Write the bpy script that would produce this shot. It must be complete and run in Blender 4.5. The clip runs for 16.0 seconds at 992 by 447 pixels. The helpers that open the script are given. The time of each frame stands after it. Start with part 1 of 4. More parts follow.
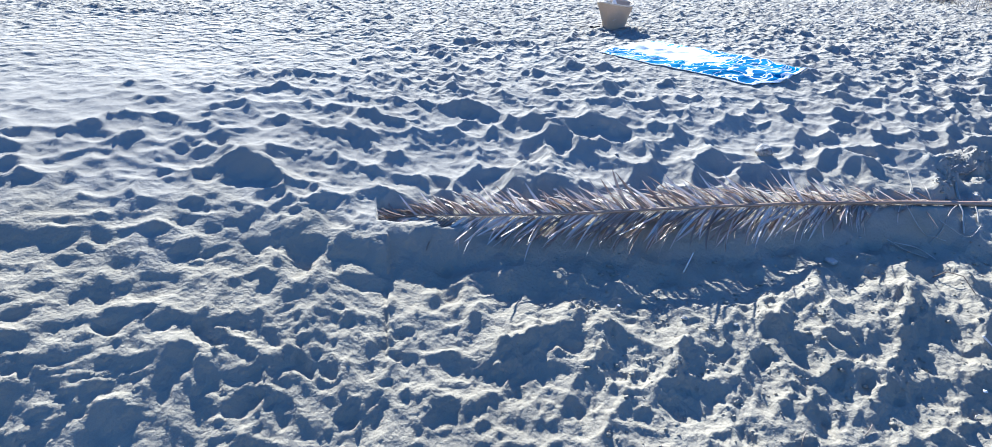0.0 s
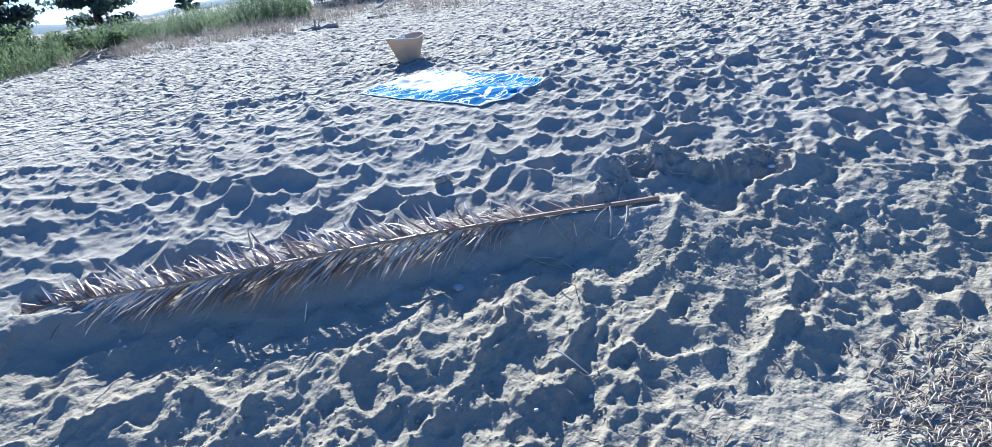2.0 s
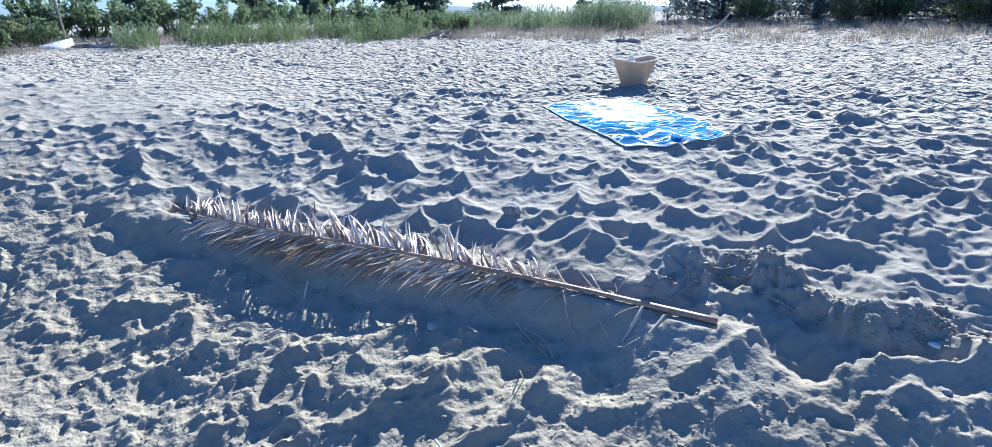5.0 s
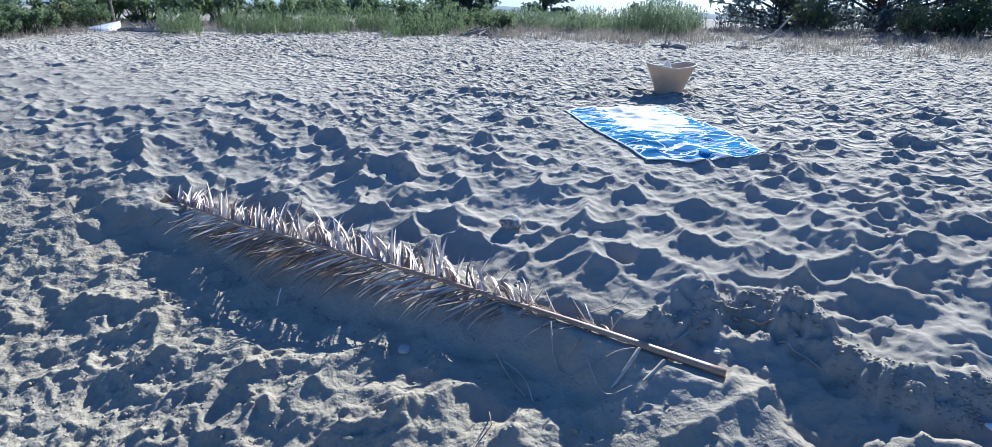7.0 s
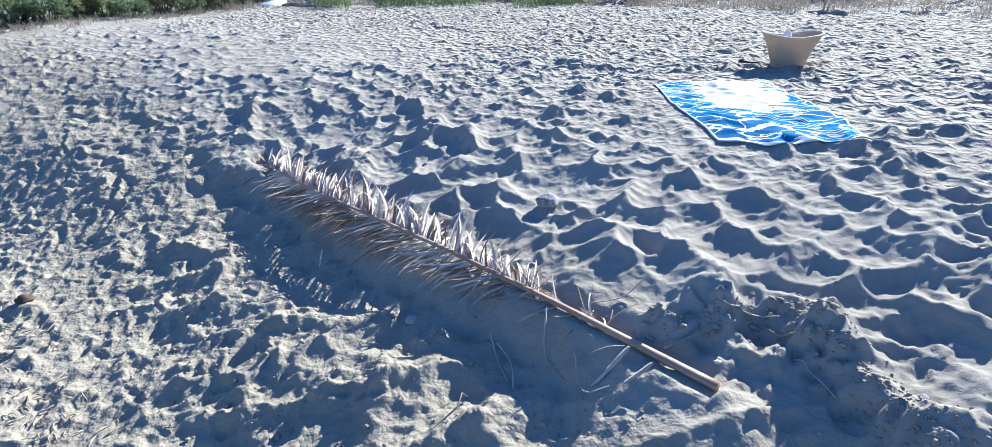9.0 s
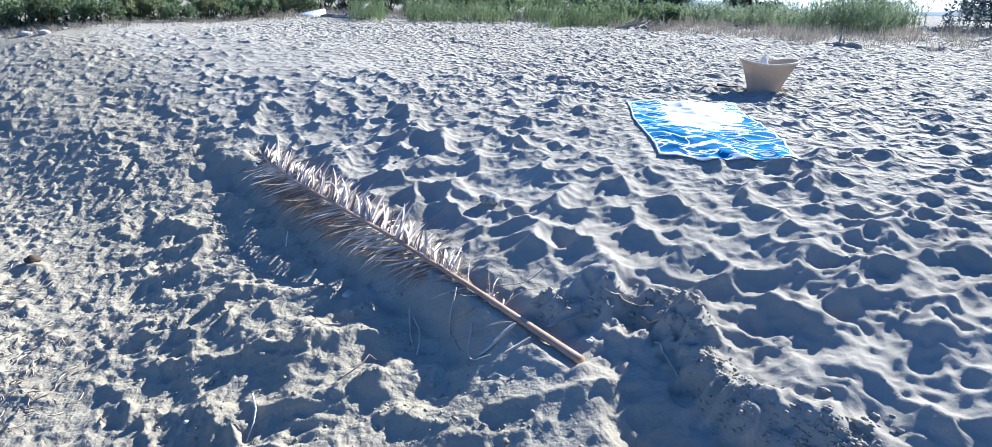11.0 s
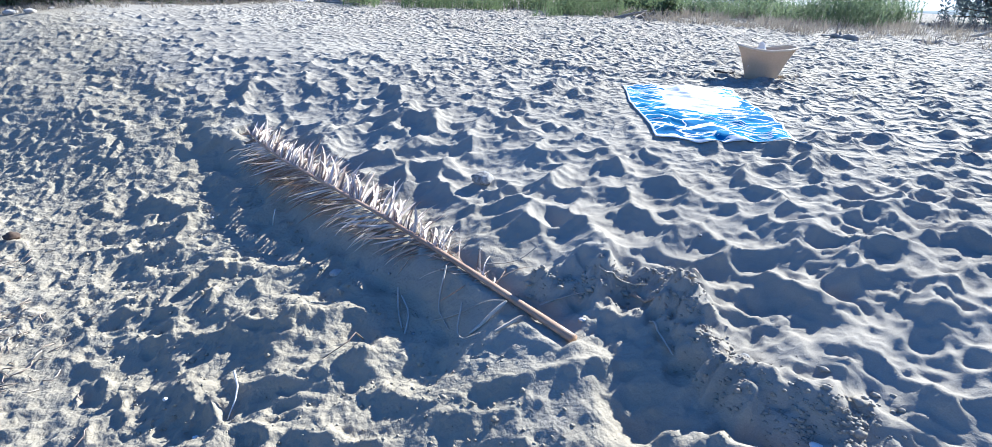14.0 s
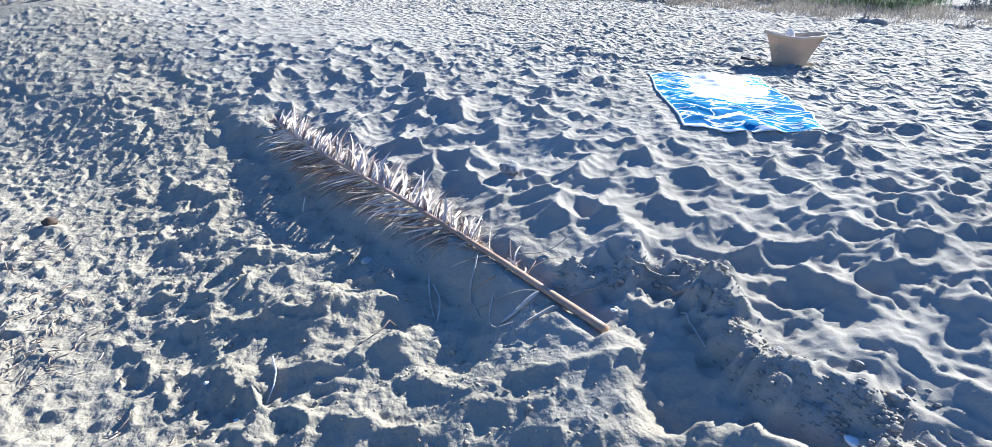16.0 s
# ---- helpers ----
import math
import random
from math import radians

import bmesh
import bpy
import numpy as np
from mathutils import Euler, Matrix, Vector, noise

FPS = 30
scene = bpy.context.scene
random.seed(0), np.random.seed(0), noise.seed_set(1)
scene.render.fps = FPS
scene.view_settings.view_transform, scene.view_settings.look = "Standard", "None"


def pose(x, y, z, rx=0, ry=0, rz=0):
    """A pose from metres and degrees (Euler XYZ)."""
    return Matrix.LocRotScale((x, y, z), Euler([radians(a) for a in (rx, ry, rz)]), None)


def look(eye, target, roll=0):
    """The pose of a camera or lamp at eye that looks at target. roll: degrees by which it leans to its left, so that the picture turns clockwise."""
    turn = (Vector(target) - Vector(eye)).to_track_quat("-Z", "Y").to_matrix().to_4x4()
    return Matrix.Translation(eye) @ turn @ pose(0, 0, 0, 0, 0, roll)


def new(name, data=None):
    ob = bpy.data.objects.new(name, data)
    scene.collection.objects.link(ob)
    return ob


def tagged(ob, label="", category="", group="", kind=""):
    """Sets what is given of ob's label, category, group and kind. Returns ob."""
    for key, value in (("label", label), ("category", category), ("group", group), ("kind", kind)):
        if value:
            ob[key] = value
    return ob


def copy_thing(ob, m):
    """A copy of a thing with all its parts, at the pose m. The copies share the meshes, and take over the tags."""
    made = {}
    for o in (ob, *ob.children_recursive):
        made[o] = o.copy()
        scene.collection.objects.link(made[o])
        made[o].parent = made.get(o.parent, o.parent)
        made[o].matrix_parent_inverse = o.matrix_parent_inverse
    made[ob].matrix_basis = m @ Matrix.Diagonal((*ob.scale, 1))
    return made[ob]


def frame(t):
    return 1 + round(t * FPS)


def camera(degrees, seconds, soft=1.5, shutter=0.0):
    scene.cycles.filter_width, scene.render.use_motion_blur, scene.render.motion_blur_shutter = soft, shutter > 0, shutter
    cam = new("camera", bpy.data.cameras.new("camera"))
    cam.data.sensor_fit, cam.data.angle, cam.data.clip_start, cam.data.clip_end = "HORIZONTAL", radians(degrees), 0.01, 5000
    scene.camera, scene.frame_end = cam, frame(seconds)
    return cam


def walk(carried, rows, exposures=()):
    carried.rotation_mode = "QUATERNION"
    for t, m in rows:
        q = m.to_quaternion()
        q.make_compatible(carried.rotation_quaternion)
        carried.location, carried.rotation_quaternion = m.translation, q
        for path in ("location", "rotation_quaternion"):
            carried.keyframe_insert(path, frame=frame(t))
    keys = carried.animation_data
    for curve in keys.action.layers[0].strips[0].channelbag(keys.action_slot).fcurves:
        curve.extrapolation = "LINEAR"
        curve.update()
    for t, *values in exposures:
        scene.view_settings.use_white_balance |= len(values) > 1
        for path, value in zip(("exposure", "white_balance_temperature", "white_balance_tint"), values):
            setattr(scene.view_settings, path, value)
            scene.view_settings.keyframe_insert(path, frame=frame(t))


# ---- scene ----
cam = camera(79.0, 16.0, soft=0.6)
PATH = [
    (0, (-1.628, -2.545, 1.186), (-1.36, -0.749, 0.348), 1.49),
    (0.5, (-1.203, -2.624, 1.255), (-0.924, -0.819, 0.441), -4.21),
    (1, (-0.674, -2.737, 1.264), (-0.48, -0.884, 0.537), -3.36),
    (1.5, (-0.158, -2.789, 1.154), (0.112, -0.911, 0.522), -3.82),
    (2, (0.345, -2.805, 1.237), (0.502, -0.972, 0.452), -8.82),
    (2.5, (0.727, -2.869, 1.233), (0.639, -1.014, 0.49), -5.25),
    (3, (1.014, -2.688, 1.187), (0.848, -0.819, 0.495), -2.32),
    (3.5, (1.183, -2.477, 1.188), (0.714, -0.689, 0.424), -5.42),
    (4, (1.475, -2.285, 1.164), (0.705, -0.587, 0.441), -1.95),
    (4.5, (1.568, -2.214, 1.133), (0.763, -0.525, 0.424), -1.31),
    (4.7, (1.63, -2.195, 1.121), (0.786, -0.512, 0.447), -1.53),
    (6.8, (1.653, -1.874, 1.066), (0.71, -0.224, 0.441), 1.14),
    (7, (1.682, -1.809, 1.068), (0.699, -0.193, 0.419), 1.16),
    (7.5, (1.728, -1.723, 1.085), (0.62, -0.22, 0.369), 1.49),
    (8, (1.857, -1.624, 1.095), (0.545, -0.313, 0.346), 1.82),
    (8.5, (1.969, -1.558, 1.05), (0.655, -0.25, 0.298), 2.35),
    (8.7, (1.993, -1.499, 1.064), (0.679, -0.191, 0.311), 0.60),
    (10.8, (2.518, -1.264, 1.061), (1.033, -0.115, 0.371), 1.51),
    (11, (2.54, -1.263, 1.055), (1.092, -0.064, 0.372), 1.95),
    (11.5, (2.553, -1.248, 1.046), (1.099, -0.046, 0.381), 3.62),
    (12, (2.536, -1.241, 1.014), (1.083, -0.045, 0.336), 2.60),
    (12.5, (2.534, -1.228, 1.012), (1.083, -0.045, 0.307), 1.90),
    (13, (2.535, -1.239, 1.009), (1.094, -0.038, 0.315), 2.23),
    (13.5, (2.536, -1.233, 1.006), (1.11, -0.006, 0.326), 2.48),
    (14, (2.516, -1.234, 0.978), (1.09, -0.022, 0.274), 2.92),
    (14.5, (2.516, -1.226, 0.977), (1.101, -0.003, 0.267), 2.58),
    (15, (2.525, -1.244, 0.966), (1.115, -0.035, 0.224), 2.92),
    (15.5, (2.506, -1.262, 0.985), (1.093, -0.038, 0.272), 3.01),
    (16, (2.489, -1.289, 1.003), (1.047, -0.126, 0.249), 2.73),
]
walk(cam, [(t, look(eye, target, roll)) for t, eye, target, roll in PATH],
     exposures=[(0.0, 1.93, 4310, 10), (1.5, 1.75, 4310, 10), (2.5, 1.86, 4310, 10), (3.5, 1.86, 4330, 10), (4.7, 1.86, 4340, 10), (6.8, 1.45, 4370, 10), (7.2, 1.66, 4370, 10), (8.5, 1.84, 4430, 10), (11.0, 1.89, 4440, 10), (16.0, 1.95, 4450, 10)])

# ---- world and sun ----
SUN_AZ, SUN_EL = -6.0, 31.5          # degrees from +y towards +x, degrees above the horizon
world = bpy.data.worlds.new("sky")
scene.world = world
world.use_nodes = True
wn = world.node_tree.nodes
sky = wn.new("ShaderNodeTexSky")
sky.sky_type = "NISHITA"
sky.sun_disc = False
sky.sun_elevation, sky.sun_rotation = radians(SUN_EL), radians(SUN_AZ)
sky.dust_density, sky.air_density, sky.ozone_density = 0.6, 1.0, 6.0
wn["Background"].inputs["Strength"].default_value = 0.0390
world.node_tree.links.new(sky.outputs[0], wn["Background"].inputs["Color"])
sun_data = bpy.data.lights.new("sun", "SUN")
sun_data.energy, sun_data.angle, sun_data.color = 4.15, radians(0.55), (1.0, 0.79, 0.50)
sun = new("sun", sun_data)
sun_way = Vector((math.sin(radians(SUN_AZ)) * math.cos(radians(SUN_EL)), math.cos(radians(SUN_AZ)) * math.cos(radians(SUN_EL)), math.sin(radians(SUN_EL))))
sun.matrix_world = look(sun_way * 50, (0, 0, 0))


# ---- materials ----
def material(name, dark, light, rough=0.8, scale=8.0, fine=80.0, bump=0.3, bump_scale=120.0, distance=0.004,
             clear=0.0, spread=0.0, gloss=0.3, stretch=(1, 1, 1)):
    """A surface of two tones: blotches at scale, grain at fine, relief, and light let through by clear."""
    m = bpy.data.materials.new(name)
    m.use_nodes = True
    n, l = m.node_tree.nodes, m.node_tree.links
    b = n["Principled BSDF"]
    b.inputs["Roughness"].default_value = rough
    b.inputs["Specular IOR Level"].default_value = gloss
    tc, mp = n.new("ShaderNodeTexCoord"), n.new("ShaderNodeMapping")
    mp.inputs["Scale"].default_value = stretch
    l.new(tc.outputs["Object"], mp.inputs["Vector"])
    coarse, grain, relief = (n.new("ShaderNodeTexNoise") for _ in range(3))
    for node, s in ((coarse, scale), (grain, fine), (relief, bump_scale)):
        node.inputs["Scale"].default_value = s
        node.inputs["Detail"].default_value = 5
        l.new(mp.outputs[0], node.inputs["Vector"])
    add = n.new("ShaderNodeMath")
    add.operation = "MULTIPLY_ADD"
    add.inputs[1].default_value = 0.45
    l.new(grain.outputs["Fac"], add.inputs[0])
    half = n.new("ShaderNodeMath")
    half.operation = "MULTIPLY"
    half.inputs[1].default_value = 0.55
    l.new(coarse.outputs["Fac"], half.inputs[0])
    l.new(half.outputs[0], add.inputs[2])
    value = add
    if spread:
        info, mix = n.new("ShaderNodeObjectInfo"), n.new("ShaderNodeMath")
        mix.operation = "MULTIPLY_ADD"
        mix.inputs[1].default_value = spread
        shift = n.new("ShaderNodeMath")
        shift.operation = "SUBTRACT"
        shift.inputs[1].default_value = spread * 0.5
        l.new(info.outputs["Random"], mix.inputs[0])
        l.new(add.outputs[0], mix.inputs[2])
        l.new(mix.outputs[0], shift.inputs[0])
        value = shift
    ramp = n.new("ShaderNodeValToRGB")
    ramp.color_ramp.elements[0].position, ramp.color_ramp.elements[1].position = 0.3, 0.7
    ramp.color_ramp.elements[0].color, ramp.color_ramp.elements[1].color = (*dark, 1), (*light, 1)
    l.new(value.outputs[0], ramp.inputs[0])
    l.new(ramp.outputs[0], b.inputs["Base Color"])
    bn = n.new("ShaderNodeBump")
    bn.inputs["Strength"].default_value, bn.inputs["Distance"].default_value = bump, distance
    l.new(relief.outputs["Fac"], bn.inputs["Height"])
    l.new(bn.outputs[0], b.inputs["Normal"])
    if clear:
        tr, mx = n.new("ShaderNodeBsdfTranslucent"), n.new("ShaderNodeMixShader")
        mx.inputs[0].default_value = clear
        l.new(ramp.outputs[0], tr.inputs["Color"])
        l.new(b.outputs[0], mx.inputs[1])
        l.new(tr.outputs[0], mx.inputs[2])
        l.new(mx.outputs[0], n["Material Output"].inputs["Surface"])
    return m


SAND = material("dry_sand", (0.281, 0.256, 0.215), (0.405, 0.371, 0.311), 0.95, 1.3, 260, 0.35, 260, 0.004, gloss=0.1)


def crumble(m, scale, strength, distance):
    """A second, coarser relief under the grain, strongest on the bank below the crest."""
    n, l = m.node_tree.nodes, m.node_tree.links
    tc, tex, bn = n.new("ShaderNodeTexCoord"), n.new("ShaderNodeTexNoise"), n.new("ShaderNodeBump")
    tex.inputs["Scale"].default_value, tex.inputs["Detail"].default_value, tex.inputs["Roughness"].default_value = scale, 4, 0.55
    bn.inputs["Distance"].default_value = distance
    l.new(tc.outputs["Object"], tex.inputs["Vector"])
    sep, span = n.new("ShaderNodeSeparateXYZ"), n.new("ShaderNodeMapRange")
    l.new(tc.outputs["Object"], sep.inputs[0])
    l.new(sep.outputs[1], span.inputs["Value"])
    for key, v in (("From Min", 0.4), ("From Max", -0.2), ("To Min", 0.3 * strength), ("To Max", strength)):
        span.inputs[key].default_value = v
    l.new(span.outputs[0], bn.inputs["Strength"])
    l.new(tex.outputs["Fac"], bn.inputs["Height"])
    for node in n:
        if node.type == "BUMP" and node != bn:
            l.new(bn.outputs[0], node.inputs["Normal"])


crumble(SAND, 42, 0.55, 0.012)


def trample(m, scale, distance, low=0.9, high=2.6, floor=0.15, lumps=False):
    """Small overlapping dents with sharp rims, strongest on the trodden plain above the crest."""
    n, l = m.node_tree.nodes, m.node_tree.links
    tc, warp, mix, cells, bn = (n.new("ShaderNode" + k) for k in ("TexCoord", "TexNoise", "VectorMath", "TexVoronoi", "Bump"))
    warp.inputs["Scale"].default_value, warp.inputs["Detail"].default_value = scale * 0.8, 3
    mix.operation = "MULTIPLY_ADD"
    mix.inputs[1].default_value = (0.9 / scale,) * 3
    cells.inputs["Scale"].default_value = scale
    l.new(tc.outputs["Object"], warp.inputs["Vector"])
    l.new(warp.outputs["Color"], mix.inputs[0])
    l.new(tc.outputs["Object"], mix.inputs[2])
    l.new(mix.outputs[0], cells.inputs["Vector"])
    sep, span = n.new("ShaderNodeSeparateXYZ"), n.new("ShaderNodeMapRange")
    l.new(tc.outputs["Object"], sep.inputs[0])
    l.new(sep.outputs[1], span.inputs["Value"])
    for key, v in (("From Min", low), ("From Max", high), ("To Min", floor), ("To Max", 1.0)):
        span.inputs[key].default_value = v
    l.new(span.outputs[0], bn.inputs["Strength"])
    bn.inputs["Distance"].default_value = distance
    bn.invert = lumps
    l.new(cells.outputs["Distance"], bn.inputs["Height"])
    first = [k for k in n if k.type == "BUMP" and k != bn and not k.inputs["Normal"].is_linked][0]
    l.new(bn.outputs[0], first.inputs["Normal"])


def tint_bank(m, tone):
    """A yellower, slightly darker sand tone on the bank below the crest, with an uneven border and untinted patches."""
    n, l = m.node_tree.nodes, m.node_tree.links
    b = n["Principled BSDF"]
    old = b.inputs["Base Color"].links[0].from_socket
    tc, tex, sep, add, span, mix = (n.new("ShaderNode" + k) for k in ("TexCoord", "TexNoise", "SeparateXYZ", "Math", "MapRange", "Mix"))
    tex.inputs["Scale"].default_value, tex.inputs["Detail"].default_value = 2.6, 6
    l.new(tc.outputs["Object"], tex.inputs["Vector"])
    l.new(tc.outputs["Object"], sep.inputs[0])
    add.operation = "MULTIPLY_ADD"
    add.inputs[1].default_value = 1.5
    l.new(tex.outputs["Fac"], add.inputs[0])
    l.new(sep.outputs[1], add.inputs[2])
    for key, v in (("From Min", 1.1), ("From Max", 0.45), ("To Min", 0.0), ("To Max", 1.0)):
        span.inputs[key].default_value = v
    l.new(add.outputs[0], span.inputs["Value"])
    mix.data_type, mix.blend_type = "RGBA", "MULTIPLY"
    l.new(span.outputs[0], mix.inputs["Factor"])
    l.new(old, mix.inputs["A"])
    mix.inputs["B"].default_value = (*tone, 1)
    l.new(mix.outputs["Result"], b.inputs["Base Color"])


tint_bank(SAND, (0.985, 0.96, 0.875))
trample(SAND, 11, 0.045)
trample(SAND, 20, 0.026)
trample(SAND, 62, 0.003, 0.30, -0.25, 0.12, True)
LEAF_DRY = material("dry_palm_leaf", (0.30, 0.22, 0.165), (0.84, 0.73, 0.62), 0.42, 3, 40, 0.3, 90, 0.002, clear=0.20, spread=0.65, gloss=0.5, stretch=(1, 8, 8))
RACHIS = material("dry_palm_stalk", (0.24, 0.14, 0.08), (0.52, 0.37, 0.25), 0.5, 5, 60, 0.35, 90, 0.002, gloss=0.5, stretch=(0.6, 6, 6))
STRIP = material("bleached_strip", (0.34, 0.30, 0.24), (0.56, 0.51, 0.43), 0.7, 6, 60, 0.3, 80, 0.002, spread=0.3, stretch=(1, 5, 5))
TWIG = material("grey_twig", (0.16, 0.12, 0.09), (0.33, 0.27, 0.21), 0.8, 10, 70, 0.4, 90, 0.002, spread=0.4)
STRAW = material("pale_straw", (0.48, 0.375, 0.26), (0.62, 0.50, 0.37), 0.7, 6, 90, 0.4, 160, 0.003, clear=0.22)
ROPE = material("straw_edge", (0.55, 0.45, 0.32), (0.70, 0.60, 0.46), 0.7, 20, 120, 0.5, 160, 0.004)
CLOTH = material("white_cotton", (0.66, 0.64, 0.62), (0.80, 0.78, 0.76), 0.9, 9, 200, 0.3, 260, 0.002, clear=0.2)
DARK_RUBBER = material("dark_rubber", (0.015, 0.015, 0.017), (0.04, 0.04, 0.045), 0.6, 9, 90, 0.2, 200, 0.001)
STONE = material("mottled_stone", (0.05, 0.047, 0.045), (0.52, 0.50, 0.47), 0.8, 22, 90, 0.6, 90, 0.004)
LUMP = material("pale_sandstone", (0.36, 0.33, 0.29), (0.56, 0.52, 0.46), 0.9, 30, 120, 0.6, 120, 0.003)
SHELL = material("white_shell", (0.66, 0.63, 0.58), (0.82, 0.80, 0.76), 0.45, 40, 90, 0.2, 200, 0.001)
BARK = material("pine_bark", (0.05, 0.035, 0.025), (0.14, 0.10, 0.075), 0.9, 3, 20, 0.8, 14, 0.02)
DRIFT = material("driftwood", (0.20, 0.17, 0.14), (0.46, 0.41, 0.35), 0.85, 3, 30, 0.6, 30, 0.006, stretch=(1, 5, 5))
# Haze put into the colour: needles and dark leaves made paler and bluer.
PINE = material("pine_needles", (0.095, 0.12, 0.13), (0.18, 0.21, 0.205), 0.6, 0.7, 6, 0.2, 20, 0.01, clear=0.7)
BROAD = material("dark_leaves", (0.07, 0.10, 0.085), (0.14, 0.18, 0.14), 0.75, 0.8, 6, 0.2, 20, 0.01, clear=0.6, gloss=0.12)
SHRUB = material("shrub_leaves", (0.10, 0.14, 0.07), (0.22, 0.27, 0.13), 0.75, 1.2, 8, 0.2, 20, 0.01, clear=0.5, gloss=0.15)
SHRUB_PALE = material("pale_shrub_leaves", (0.14, 0.16, 0.075), (0.30, 0.31, 0.15), 0.6, 1.2, 8, 0.2, 20, 0.01, clear=0.5)
REED = material("reed_leaves", (0.10, 0.145, 0.075), (0.24, 0.29, 0.16), 0.55, 0.9, 8, 0.2, 20, 0.01, clear=0.45)
GRASS_DRY = material("dry_grass", (0.17, 0.15, 0.125), (0.32, 0.285, 0.235), 0.8, 0.6, 6, 0.2, 20, 0.01, clear=0.4)
HULL = material("white_paint", (0.70, 0.71, 0.72), (0.82, 0.82, 0.82), 0.35, 2, 25, 0.15, 30, 0.003, gloss=0.5)
ROCK = material("shore_rock", (0.28, 0.26, 0.24), (0.52, 0.50, 0.46), 0.85, 2, 16, 0.7, 12, 0.03)
HILL = material("far_hill", (0.10, 0.14, 0.17), (0.15, 0.19, 0.22), 1.0, 0.01, 0.05, 0.0, 1, 0.01)


# ---- helpers of this scene ----
def mesh(name, verts, faces, mat, smooth=True):
    me = bpy.data.meshes.new(name)
    me.from_pydata([tuple(v) for v in verts], [], [tuple(f) for f in faces])
    me.materials.append(mat)
    if smooth:
        me.polygons.foreach_set("use_smooth", [True] * len(me.polygons))
    me.update()
    return me


def part(name, me, parent, label="", m=None):
    ob = new(name, me)
    ob.parent = parent
    if m is not None:
        ob.matrix_basis = m
    return tagged(ob, label)


def tube(path, radii, sides=8, squash=1.0):
    """A tapered, capped tube along a path."""
    path = [Vector(p) for p in path]
    verts, faces = [], []
    for i, p in enumerate(path):
        way = (path[min(i + 1, len(path) - 1)] - path[max(i - 1, 0)]).normalized()
        side = way.cross(Vector((0, 0, 1)))
        side = side.normalized() if side.length > 1e-4 else Vector((1, 0, 0))
        up = side.cross(way)
        for k in range(sides):
            a = 2 * math.pi * k / sides
            verts.append(p + radii[i] * (math.cos(a) * side + squash * math.sin(a) * up))
    for i in range(len(path) - 1):
        for k in range(sides):
            a, b = i * sides + k, i * sides + (k + 1) % sides
            faces.append((a, b, b + sides, a + sides))
    faces.append(tuple(range(sides))[::-1])
    faces.append(tuple(range((len(path) - 1) * sides, len(path) * sides)))
    return verts, faces


def join(*pieces):
    verts, faces = [], []
    for v, f in pieces:
        n = len(verts)
        verts += list(v)
        faces += [tuple(i + n for i in face) for face in f]
    return verts, faces


# ---- the sand ----
def lattice(seed):
    return np.random.RandomState(seed).rand(256, 256)


def value_noise(x, y, size, seed):
    g = lattice(seed)
    u, v = x / size + 500.37 * seed, y / size + 311.7 * seed
    i, j = np.floor(u).astype(int), np.floor(v).astype(int)
    a, b = u - i, v - j
    a, b = a * a * (3 - 2 * a), b * b * (3 - 2 * b)
    p, q, r, s = g[i % 256, j % 256], g[(i + 1) % 256, j % 256], g[i % 256, (j + 1) % 256], g[(i + 1) % 256, (j + 1) % 256]
    return (p * (1 - a) + q * a) * (1 - b) + (r * (1 - a) + s * a) * b - 0.5


BERM_Y = [-60, -8, -4, -2, -1.5, -1.1, -.7, -.27, 0, .5, 1, 1.65, 2.2, 3, 6, 11, 16, 30, 900]
BERM_Z = [-1.4, -.75, -.60, -.50, -.46, -.40, -.29, -.07, .03, .17, .31, .41, .46, .51, .62, .78, .92, 1.1, 1.3]


def hump(x, y, at_x, at_y, wide, deep):
    return np.exp(-(((x - at_x) / wide) ** 2 + ((y - at_y) / deep) ** 2))


def ease(s):
    s = np.clip(s, 0, 1)
    return s * s * (3 - 2 * s)


# the far rim of a dug pit
PIT_X = [1.10, 1.19, 1.27, 1.37, 1.47, 1.57, 1.69, 1.86, 2.0, 2.1, 2.2]
PIT_Y = [.02, .10, .18, .30, .38, .34, .28, .16, .13, .18, .24]


